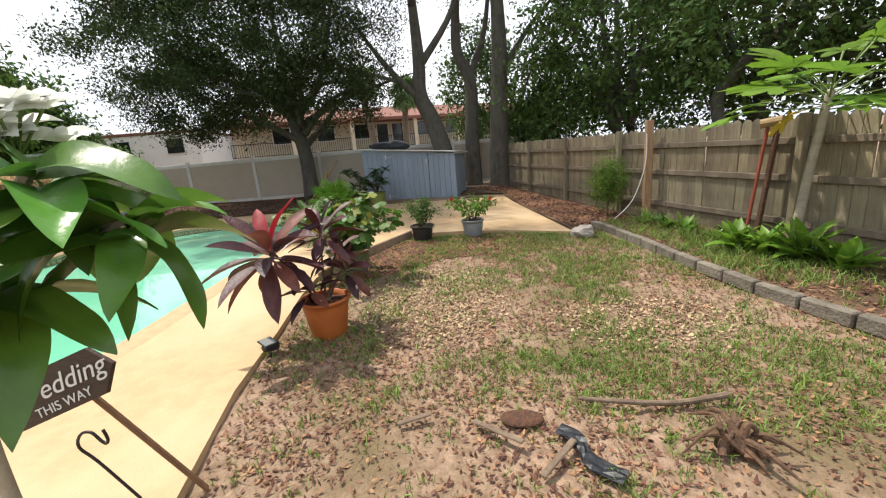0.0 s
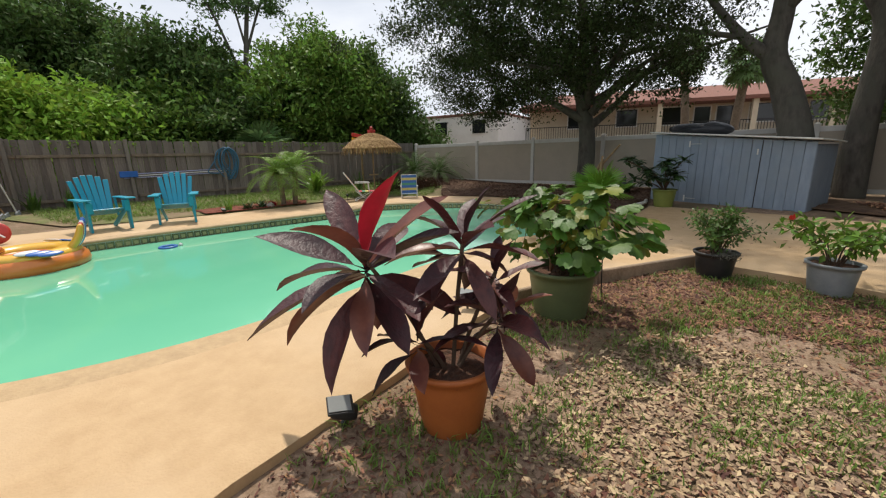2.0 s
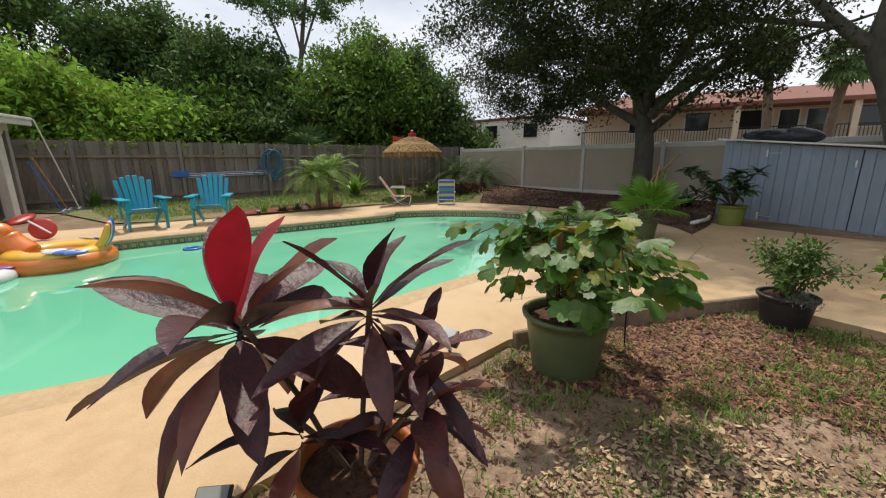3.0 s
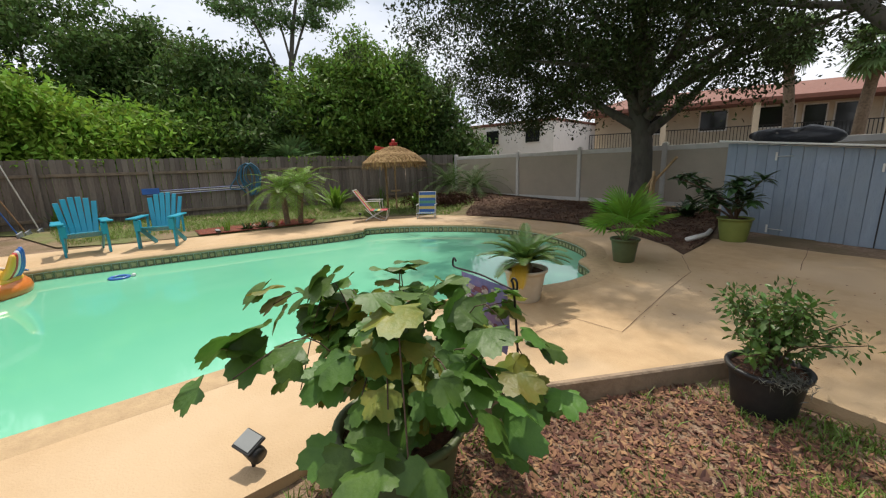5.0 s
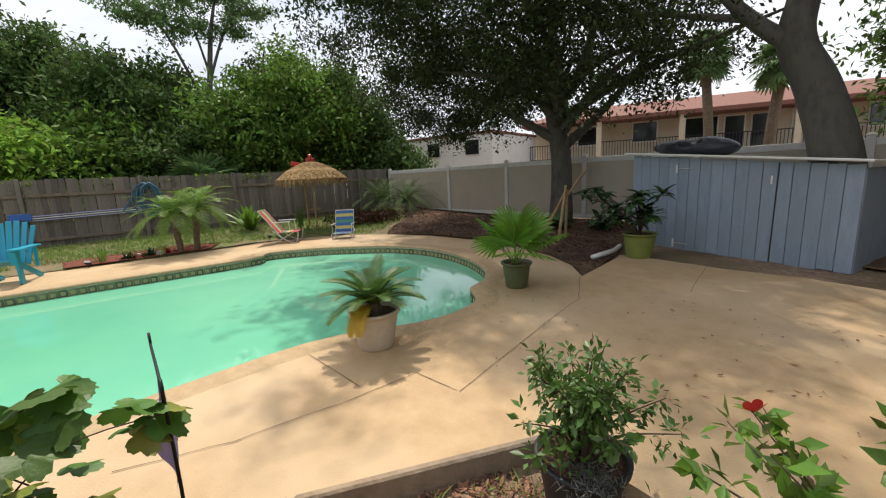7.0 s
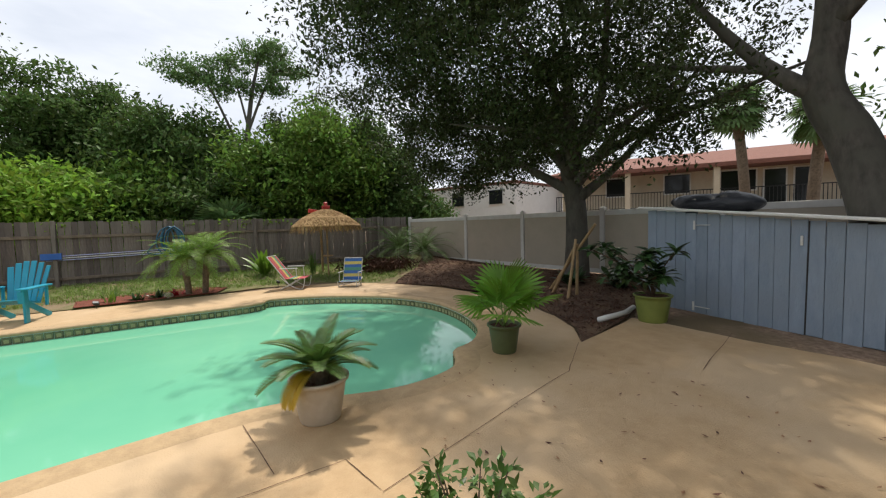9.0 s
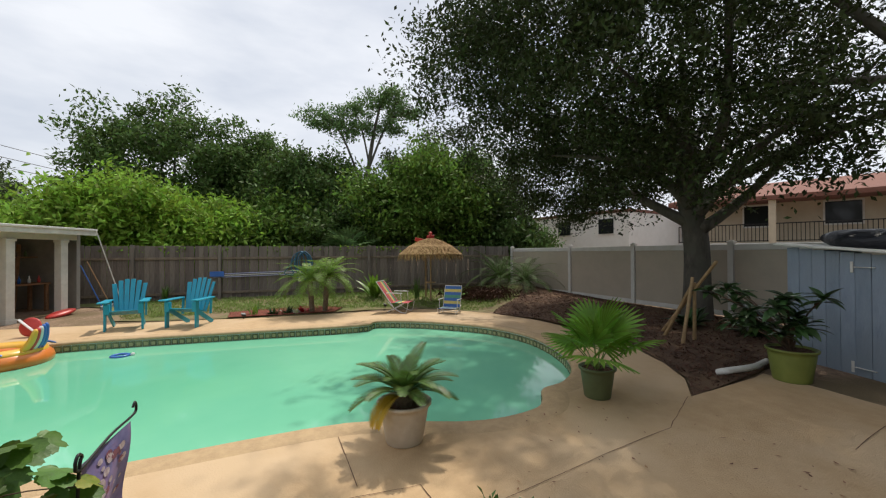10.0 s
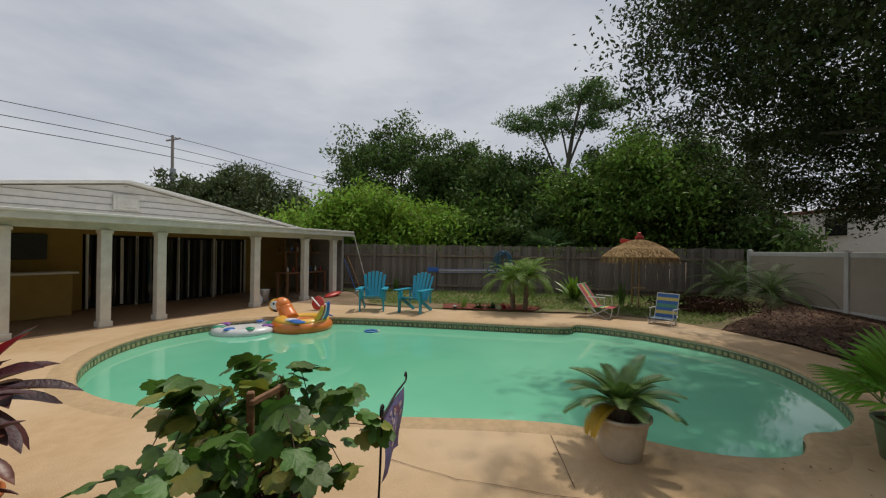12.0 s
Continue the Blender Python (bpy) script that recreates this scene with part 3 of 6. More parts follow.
# ---- fences ----
def board_fence(name, a, b, height, material, label, z0, gap=0.143, scallop=True, rails=(0.32, 1.0, 1.55), side=1, posts=(), thick=0.018):
    L = math.hypot(b[0] - a[0], b[1] - a[1])
    fence = thing(name, pose(a[0], a[1], z0, 0, 0, on_dir(a, b)), label, "fence", kind="structure")
    w = gap - 0.006
    if scallop:
        prof = [(-w / 2, 0), (w / 2, 0), (w / 2, height - 0.05), (w * 0.28, height - 0.012), (0, height), (-w * 0.28, height - 0.012), (-w / 2, height - 0.05)]
    else:
        prof = [(-w / 2, 0), (w / 2, 0), (w / 2, height - 0.02), (w * 0.36, height), (-w * 0.36, height), (-w / 2, height - 0.02)]
    n = len(prof)
    v = [Vector((x, -thick / 2, z)) for x, z in prof] + [Vector((x, thick / 2, z)) for x, z in prof]
    f = [tuple(range(n)), tuple(reversed(range(n, 2 * n)))] + [(i, i + n, (i + 1) % n + n, (i + 1) % n) for i in range(n)]
    first = None
    for k in range(int(L / gap)):
        if first is None:
            ob = first = part("picket", (v, f), material, fence)
        else:
            ob = new("picket", first.data)
            ob.parent = fence
        ob.matrix_basis = pose(k * gap + gap / 2, rnd.uniform(-.004, .004), rnd.uniform(-.02, .012), 0, rnd.uniform(-.5, .5), rnd.uniform(-1, 1))
    for z in rails:
        for k in range(int(L / 2.4) + 1):
            x0, x1 = k * 2.4, min(L, k * 2.4 + 2.39)
            if x1 > x0 + 0.1:
                part("rail", beam((x0, side * 0.032, z), (x1, side * 0.032, z), 0.04, 0.085), RAIL, fence)
    for x in posts:
        part("post", box(0.09, 0.09, height + 0.02, pose(x, side * 0.095, 0)), material, fence)
    return fence


board_fence("fence_right", (7.15, -1.5), (1.7, 15.0), 1.62, FENCE_R, "weathered brown board fence with scalloped pickets", 0.0, rails=(0.3, 0.86, 1.32), side=1, posts=(5.0, 7.4, 10.9, 13.1, 15.4))
board_fence("fence_left", (-14.0, -6.0), (-15.25, 15.0), 1.88, FENCE_L, "old grey board fence with leaning pickets", 0.12, scallop=False, rails=(0.25, 1.45), side=-1, posts=(4.6, 7.0, 9.5, 12.1, 14.7, 17.2, 19.6))

WA, WDIR = Vector((-11.44, 15.58)), Vector((2.74, 0.29)).normalized()
white_fence = thing("fence_back", pose(WA.x - WDIR.x * 2.76 * 1.38, WA.y - WDIR.y * 2.76 * 1.38, 0.17, 0, 0, math.degrees(math.atan2(WDIR.y, WDIR.x))), "tan vinyl privacy fence with pale posts", "fence", kind="structure")
xs = [0.0] + [2.76 * (1.38 + k) for k in range(6)]
for x in xs:
    part("post", join(box(0.13, 0.13, 1.76, pose(x, 0, 0)), box(0.155, 0.155, 0.03, pose(x, 0, 1.76)), box(0.09, 0.09, 0.03, pose(x, 0, 1.79))), VINYL_W, white_fence)
for a, b in zip(xs, xs[1:]):
    part("panel", box(b - a - 0.13, 0.03, 1.50, pose((a + b) / 2, 0, 0.1)), VINYL, white_fence)
    part("top_rail", box(b - a - 0.13, 0.055, 0.14, pose((a + b) / 2, 0, 1.58)), VINYL_W, white_fence)
    part("bottom_rail", box(b - a - 0.13, 0.055, 0.12, pose((a + b) / 2, 0, 0.0)), VINYL_W, white_fence)

# ---- the blue shed ----
SA, SB = (-3.42, 13.92), (-0.12, 13.32)
SL = math.hypot(SB[0] - SA[0], SB[1] - SA[1])
shed = thing("shed", pose(*SA, 0.0, 0, 0, on_dir(SA, SB)), "low blue-grey board shed with double doors", "shed")
part("body", join(box(SL - 0.02, 0.03, 1.47, pose(SL / 2, 0.05, 0)), box(0.03, 1.3, 1.74, pose(0.015, 0.7, 0)), box(0.03, 1.3, 1.42, pose(SL - 0.015, 0.7, 0)), box(SL, 0.03, 1.3, pose(SL / 2, 1.35, 0))), SHED, shed)
part("roof", box(SL + 0.22, 1.62, 0.035, pose(SL / 2, 0.66, 1.63, -2.0, 5.2, 0)), WHITE, shed, "white painted roof edge")
BW = SL / 18
for k in range(18):
    z0 = 0.03 + rnd.uniform(-.01, .012)
    top = 1.775 - 0.0178 * k
    part("board", box(BW - 0.006, 0.02, top - z0, pose((k + 0.5) * BW, 0.005 if 5 <= k < 17 else 0.012, z0, 0, rnd.uniform(-.2, .2), 0), 0.004), SHED, shed)
# dark strip laid on the boards, painted shade of the slit between doors
part("door_gap_shade", box(0.016, 0.01, 1.50, pose(BW * 13.0, -0.008, 0.04, 0, 0.6, 0), 0), DARK, shed)
for z in (0.15, 1.5):
    part("hinge", join(box(0.035, 0.012, 0.15, pose(BW * 5 - 0.03, -0.012, z - 0.075)), beam((BW * 5, -0.014, z), (BW * 5 + 0.24, -0.014, z), 0.035, 0.01)), WHITE, shed, "white strap hinge")
part("latch", box(0.03, 0.02, 0.13, pose(BW * 12.7, -0.02, 1.22)), WHITE, shed, "white latch")

# black cover lying on the shed roof
bm = bmesh.new()
bmesh.ops.create_icosphere(bm, subdivisions=4, radius=1)
for v in bm.verts:
    x = v.co.x
    w = 0.42 if x > -0.2 else 0.42 * (1 - ((-0.2 - x) / 0.8) ** 1.6 * 0.9)
    v.co = Vector((x * 0.86, v.co.y * w, max(-0.02, (v.co.z * 0.5 + 0.35) * (0.42 if x < 0.3 else 0.52))))
    v.co.z += 0.014 * noise.noise(v.co * 9) if v.co.z > 0 else 0
    v.co += Vector((0, 1, 0)) * 0.02 * noise.noise(v.co * 5)
cover = thing("covered_bundle", pose(-2.55, 14.42, 1.745, 0, 5, on_dir(SA, SB) + 4) @ Matrix.Diagonal((0.9, 1, 0.8, 1)), "black tarpaulin bundle lying on the shed roof", "tarpaulin")
bm.verts.index_update()
part("tarpaulin", ([v.co.copy() for v in bm.verts], [tuple(v.index for v in f.verts) for f in bm.faces]), TARP, cover)
bm.free()

# ---- porch and house ----
PD = Vector((6.26, -2.05)).normalized()
PN = Vector((PD.y, -PD.x))      # away from the pool
PROT = math.degrees(math.atan2(PD.y, PD.x))
P0 = Vector((-12.7, -0.05))
house = thing("house", pose(P0.x, P0.y, 0, 0, 0, PROT), "low house with a deep white-posted back porch", "house")
# local x runs along the porch, local y is -depth
PX = (0.0, 1.35, 3.25, 5.85, 6.95, 8.5, 10.8)
for x in PX:
    part("pillar", join(box(0.20, 0.20, 2.14, pose(x, 0, 0)), box(0.25, 0.25, 0.14, pose(x, 0, 0)), box(0.24, 0.24, 0.07, pose(x, 0, 2.06))), POSTWHITE, house, "white square porch pillar")
part("beam", box(12.2, 0.14, 0.24, pose(5.7, 0, 2.13)), POSTWHITE, house, "white porch beam")
part("fascia", box(12.9, 0.04, 0.16, pose(5.75, 0.35, 2.27)), POSTWHITE, house)
part("porch_roof", box(12.9, 4.2, 0.06, pose(5.75, -1.7, 2.46, -1.5, 0, 0)), WHITE, house, "low white porch roof")
part("porch_ceiling", box(12.3, 3.3, 0.03, pose(5.7, -1.7, 2.36)), POSTWHITE, house)
part("back_wall", join(box(2.0, 0.12, 2.5, pose(0.3, -3.3, 0)), box(12.6 - 6.2, 0.12, 2.5, pose(9.4, -3.3, 0)), box(4.9, 0.12, 0.4, pose(3.75, -3.3, 2.1))), PATIOWALL, house, "ochre plaster porch wall")
part("end_wall", box(0.12, 3.3, 2.5, pose(-0.62, -1.75, 0)), GREYWALL, house)
part("far_end_wall", box(0.12, 3.3, 2.5, pose(12.0, -1.75, 0)), GREYWALL, house)
part("porch_floor", box(12.8, 3.7, 0.03, pose(5.6, -1.65, -0.012)), PATIOFLOOR, house, "brown painted porch floor")
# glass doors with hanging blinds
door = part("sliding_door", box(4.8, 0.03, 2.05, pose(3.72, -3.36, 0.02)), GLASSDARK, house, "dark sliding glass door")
for k in range(5):
    part("door_frame", box(0.06, 0.06, 2.08, pose(1.34 + k * 1.19, -3.25, 0.02)), POSTWHITE, door)
# most odd slats carry the dark fill colour of the unlit room
for k in range(24):
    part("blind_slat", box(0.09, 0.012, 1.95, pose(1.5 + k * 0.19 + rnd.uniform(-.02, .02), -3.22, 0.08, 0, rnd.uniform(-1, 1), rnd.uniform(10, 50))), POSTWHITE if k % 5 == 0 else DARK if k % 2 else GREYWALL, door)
# added dark sheet behind the doors, coloured as the shaded rooms
part("dark_backing", box(12.8, 0.1, 3.0, pose(5.7, -3.75, 0)), DARK, house)
gv, gf = [], []
for y in (-3.3, -9.0):
    gv += [Vector((-2.2, y, 2.45)), Vector((5.2, y, 3.62)), Vector((12.6, y, 2.45))]
part("gable", (gv, [(0, 1, 2), (5, 4, 3)]), WHITE, house, "white lap-sided gable")
part("gable_roof", join(beam((-2.5, -6.0, 2.46), (5.2, -6.0, 3.70), 5.9, 0.08), beam((12.9, -6.0, 2.46), (5.2, -6.0, 3.70), 5.9, 0.08)), WHITE, house)
part("gable_vent", join(box(0.66, 0.05, 0.46, pose(5.2, -3.26, 2.85)), box(0.5, 0.07, 0.3, pose(5.2, -3.25, 2.93))), POSTWHITE, house, "louvred gable vent")
for k in range(6):
    part("siding", box(12.6 - k * 2.5, 0.02, 0.012, pose(5.2, -3.285, 2.6 + 0.19 * k), 0.003), GREYWALL, house)

# ---- apartment blocks beyond the fence ----
AD = Vector((0.876, 0.482))
AB = Vector((-6.6, 33.0))
block = thing("apartment_building", pose(AB.x, AB.y, 0, 0, 0, math.degrees(math.atan2(AD.y, AD.x))), "two-storey cream apartment block with a red shingle roof", "building")
X0, X1, EAVE, FLOOR2 = -12.0, 16.0, 4.55, 2.15
part("wall", box(X1 - X0, 0.3, EAVE, pose((X0 + X1) / 2, 1.6, 0), 0.01), STUCCO, block)
part("roof", ([Vector((X0 - 0.5, -0.6, EAVE)), Vector((X1 + 0.5, -0.6, EAVE)), Vector((X1 - 2, 6, EAVE + 1.5)), Vector((X0 + 2, 6, EAVE + 1.5)), Vector((X0 - 0.5, -0.6, EAVE - 0.22)), Vector((X1 + 0.5, -0.6, EAVE - 0.22)), Vector((X1 + .5, 1.6, EAVE - 0.22)), Vector((X0 - .5, 1.6, EAVE - 0.22))],
              [(0, 1, 2, 3), (4, 5, 1, 0), (7, 6, 5, 4), (4, 0, 3, 7), (1, 5, 6, 2)]), ROOFRED, block)
part("balcony_slab", box(X1 - X0, 1.9, 0.22, pose((X0 + X1) / 2, 0.5, FLOOR2 - 0.22), 0.01), WHITE, block)
rail = part("railing", join(box(X1 - X0, 0.05, 0.05, pose((X0 + X1) / 2, -0.38, FLOOR2 + 0.95)), box(X1 - X0, 0.05, 0.04, pose((X0 + X1) / 2, -0.38, FLOOR2 + 0.08))), BLACKIRON, block)
part("baluster", join(*[box(0.03, 0.03, 0.9, pose(X0 + 0.16 * k, -0.38, FLOOR2 + 0.06), 0) for k in range(int((X1 - X0) / 0.16))]), BLACKIRON, rail)
for x in (-9, -4.6, 0.6, 4.5, 9.0, 13):
    part("column", box(0.3, 0.3, EAVE - 0.2, pose(x + 1.2, -0.3, 0)), STUCCO, block)
for x, w, h, z in ((-8.5, 1.3, 1.1, 0.95), (-5.2, 1.3, 1.1, .95), (-2.2, 1.6, 1.1, .95), (-.55, 0.9, 1.95, .05), (.75, 0.9, 1.95, .05), (2.9, 1.5, 1.1, .95), (6.0, 1.4, 1.1, .95), (8.6, .9, 1.95, .05), (11, 1.4, 1.1, .95)):
    win = part("window" if h < 1.5 else "door", box(w, 0.1, h, pose(x, 1.42, FLOOR2 + z)), GLASSDARK, block)
    part("frame", box(w + 0.16, 0.06, h + 0.16, pose(x, 1.44, FLOOR2 + z - 0.08)), WHITE, win)
    if h < 1.5:
        part("window", box(w, 0.1, 0.9, pose(x, 1.42, 0.75)), GLASSDARK, block)
stair = part("staircase", join(*[box(0.3, 1.1, 0.2, pose(-3.2 - 0.28 * k, -1.2, FLOOR2 - 0.2 * (k + 1))) for k in range(10)]), WHITE, block)

annex = thing("white_building", pose(-19.9, 20.8, 0, 0, 0, 16), "white stucco block behind the vinyl fence", "building")
part("wall", box(9.0, 6, 3.8, pose(0, 3, 0), 0.02), WHITESTUCCO, annex)
part("roof", box(9.1, 6.1, 0.16, pose(0, 3, 3.8), 0.02), ROOFRED, annex)
for x in (-3.0, 0.4, 3.2):
    for z in (0.9, 2.7):
        w = part("window", box(0.9, 0.1, 0.8, pose(x, -0.02, z)), GLASSDARK, annex)
        part("frame", box(1.02, 0.06, 0.92, pose(x, -0.01, z - 0.06)), WHITE, w)

# ---- trees ----
def tree(name, at, label, trunk, limbs, crown, leaf, size, count, per, spread, bark=BARKM, seed=3, group=""):
    """trunk: points and radii; limbs: such lines; crown: ellipsoids (centre, radii, share)."""
    r = np.random.RandomState(seed)
    t = thing(name, pose(*at), label, "tree", group)
    part("trunk", tube(curve_pts(trunk[0], 5), np.interp(np.linspace(0, 1, 5 * (len(trunk[0]) - 1) + 1), np.linspace(0, 1, len(trunk[1])), trunk[1]), 14), bark, t, smooth=True)
    for pts, rad in limbs:
        part("limb", tube(curve_pts(pts, 5), np.interp(np.linspace(0, 1, 5 * (len(pts) - 1) + 1), np.linspace(0, 1, len(rad)), rad), 9), bark, t, smooth=True)
    tot = sum(c[2] for c in crown)
    cl = np.concatenate([clumps(r, max(2, int(count * c[2] / tot)), c[0], c[1]) for c in crown])
    leaf_cloud("crown", fill(r, cl, per, spread), size, leaf, t, seed=seed)
    return t


# broad oak by the vinyl fence
OAK = (-6.07, 15.2, 0.05)
oak_limbs = []
rr = random.Random(4)
for k in range(13):
    a = k * 2.4 + rr.uniform(-.3, .3)
    R = rr.uniform(2.8, 5.2)
    z0 = rr.uniform(2.0, 4.2)
    z1 = z0 + rr.uniform(0.6, 2.8)
    oak_limbs.append(([(0.1 * math.cos(a), 0.1 * math.sin(a), z0 - 0.3), (R * 0.4 * math.cos(a + .1), R * 0.4 * math.sin(a + .1), z0 + 0.7), (R * math.cos(a - .1), R * math.sin(a - .1), z1 + 0.3)], (0.15, 0.09, 0.02)))
tree("oak_tree", OAK, "dark spreading oak with low boughs beside the fence", ([(0, 0, -0.1), (0.02, 0, 0.9), (-0.05, 0.05, 2.0), (-0.35, 0.1, 3.3), (-0.5, 0.3, 5.0), (-0.6, 0.3, 7.0)], (0.36, 0.28, 0.26, 0.22, 0.13, 0.04)), oak_limbs,
     [((-0.7, -1.4, 6.0), (5.0, 4.8, 2.7), 1.0), ((-3.4, -0.8, 4.0), (2.8, 2.2, 1.4), 0.34), ((1.5, -1.0, 3.9), (2.0, 2.0, 1.2), 0.18), ((-0.5, -3.2, 6.4), (3.6, 2.6, 2.2), 0.34), ((0.4, -4.0, 6.6), (3.0, 1.8, 1.4), 0.14)], OAKLEAF, 0.105, 960, 150, 0.27, seed=5)

# trunks behind the shed, whose crowns join overhead
tree("leaning_oak", (-0.55, 15.3, 0.05), "leaning forked oak behind the shed", ([(0, 0, -0.1), (-0.12, 0, 1.4), (-0.5, 0.1, 2.7), (-0.86, 0.1, 3.6), (-0.82, 0.3, 4.9), (-1.0, 0.6, 8.8)], (0.42, 0.35, 0.31, 0.27, 0.22, 0.08)),
     [([(-0.8, 0.1, 3.45), (-1.3, -0.1, 3.85), (-2.0, -0.2, 4.7), (-3.0, -0.4, 6.2)], (0.17, 0.14, 0.10, 0.04)), ([(-1.5, -0.1, 4.05), (-2.7, -0.6, 4.4), (-3.6, -1.0, 4.7)], (0.08, 0.05, 0.02)), ([(-0.75, 0.2, 4.6), (0.5, 0.6, 6.4), (1.0, 0.6, 8.5)], (0.15, 0.1, 0.04)), ([(-0.9, 0.4, 6.6), (-0.6, -1.4, 8.4), (-0.2, -3.8, 9.6)], (0.14, 0.09, 0.03))],
     [((-0.6, 1.6, 9.6), (3.6, 3.2, 1.6), 1.0), ((-0.2, -3.6, 9.8), (4.2, 3.2, 1.0), 1.0)], OAKLEAF, 0.12, 230, 120, 0.30, seed=8)
tree("oak_tree", (0.38, 16.3, 0.05), "tall straight oak at the back of the yard", ([(0, 0, -0.1), (0, 0, 2), (0.05, 0.1, 4), (-0.4, 0.2, 5.3), (-0.2, 0.3, 8)], (0.33, 0.27, 0.24, 0.2, 0.1)), [([(0.05, 0.1, 4.2), (0.7, 0.2, 5.8), (1.0, 0.4, 8)], (0.13, 0.1, 0.04))],
     [((0.9, 0.8, 9.3), (3.0, 3.0, 1.8), 1.0)], OAKLEAF, 0.12, 120, 90, 0.32, seed=9)
tree("oak_tree", (1.4, 15.15, 0.05), "tall straight oak at the back of the yard", ([(0, 0, -0.1), (-0.02, 0, 1), (0.05, 0, 3), (0.15, 0.1, 5), (0.1, 0.2, 8)], (0.44, 0.36, 0.31, 0.27, 0.14)), [([(0.1, 0, 3.8), (1.2, 0.3, 5.4), (2.4, 0.5, 6.6)], (0.12, 0.08, 0.03))],
     [((1.4, 0.0, 8.8), (3.2, 3.4, 1.8), 1.0)], OAKLEAF, 0.12, 130, 90, 0.32, seed=10)


def bushy(at, h, rx, ry, leaf, seed, count=90, per=120, size=0.2, label="dense leafy hedge tree behind the fence", name="hedge_tree", low=0.15, extra=()):
    r = random.Random(seed)
    limbs = []
    for k in range(5):
        a = k * 1.3 + r.random()
        limbs.append(([(0, 0, h * 0.22), (rx * 0.35 * math.cos(a), ry * 0.35 * math.sin(a), h * 0.5), (rx * 0.65 * math.cos(a), ry * 0.65 * math.sin(a), h * 0.78)], (0.09, 0.06, 0.02)))
    return tree(name, (*at, 0.05), label, ([(0, 0, -0.1), (0.1, 0, h * 0.3), (0, 0.1, h * 0.8)], (0.17, 0.13, 0.04)), limbs, [((0, 0, h * (0.5 + low / 2)), (rx, ry, h * (0.5 - low / 2)), 1.0), *extra], leaf, size, count, per, 0.36, seed=seed)


for i, (x, y, h, rx, ry, leaf) in enumerate((
        (-18.4, -3.4, 4.3, 2.1, 2.2, BRIGHTLEAF), (-18.0, -0.6, 5.2, 2.1, 2.3, BRIGHTLEAF), (-18.2, 2.4, 4.2, 2.0, 2.2, BRIGHTLEAF), (-18.8, 5.0, 4.6, 2.0, 2.1, HEDGELEAF), (-18.2, 7.4, 4.4, 1.8, 2.0, DEEPLEAF), (-18.8, 9.8, 6.0, 2.1, 2.1, HEDGELEAF),
        (-19.0, 12.4, 8.0, 2.2, 2.2, HEDGELEAF), (-19.2, 15.0, 7.6, 2.0, 2.0, DEEPLEAF), (-21.5, 6.6, 8.0, 2.4, 2.4, DEEPLEAF), (-22.6, 13.0, 8.9, 2.5, 2.6, HEDGELEAF), (-22.0, 0.5, 5.0, 2.6, 2.8, DEEPLEAF),
        (-24.5, -1.0, 10.9, 3.2, 4.2, DEEPLEAF), (-24.8, 3.0, 9.4, 2.4, 2.6, DEEPLEAF), (-27, 9.5, 7.4, 3.2, 3.0, DEEPLEAF), (-21.5, -5.5, 4.0, 2.4, 2.4, HEDGELEAF), (-17.2, 16.6, 3.3, 1.3, 1.3, DEEPLEAF))):
    bushy((x, y), h * 0.88, rx * 1.10, ry * 1.10, leaf, 20 + i, count=int(80 + 18 * h), per=130, size=0.235, low=0.05 if h < 5 else 0.2)
# flat-topped feathery tree above the hedge
tree("mimosa_tree", (-21.0, 9.0, 0.1), "feathery flat-topped tree rising over the hedge", ([(0, 0, 0), (0.1, 0.1, 3.8), (0.1, 0.6, 7.8), (0, 1.1, 10.0)], (0.16, 0.13, 0.10, 0.04)),
     [([(0.1, 0.2, 4.8), (0.4, -1.0, 7.8), (0.3, -1.9, 9.0)], (0.08, 0.05, 0.02)), ([(0.1, 0.3, 6), (0.2, 1.4, 8.8), (0.3, 2.4, 9.8)], (0.07, 0.05, 0.02)), ([(0.1, 0.4, 6.6), (0.2, 0.0, 8.4), (0.3, -0.5, 9.6)], (0.06, 0.04, 0.02))],
     [((0, 1.2, 10.2), (1.2, 1.2, 0.32), 0.8), ((0.3, -1.9, 8.7), (1.2, 1.1, 0.28), 0.6), ((0.3, 2.3, 9.5), (1.0, 1.0, 0.28), 0.5), ((0.2, -0.5, 9.3), (1.0, 0.9, 0.25), 0.4), ((0.2, -0.4, 8.2), (1.3, 1.5, 0.35), 0.5), ((0.2, 1.4, 8.6), (1.1, 1.2, 0.3), 0.4)], MIMOSALEAF, 0.16, 150, 70, 0.20, seed=61)
tree("hill_tree", (-40.0, -25.3, 0), "broad domed tree crown behind the house", ([(0, 0, 0), (0, 0, 4), (0, 0, 7)], (0.5, 0.4, 0.1)), [], [((0, 0, 5.6), (6.0, 7.8, 4.8), 1.0)], HILLLEAF, 0.42, 620, 110, 0.6, seed=62)
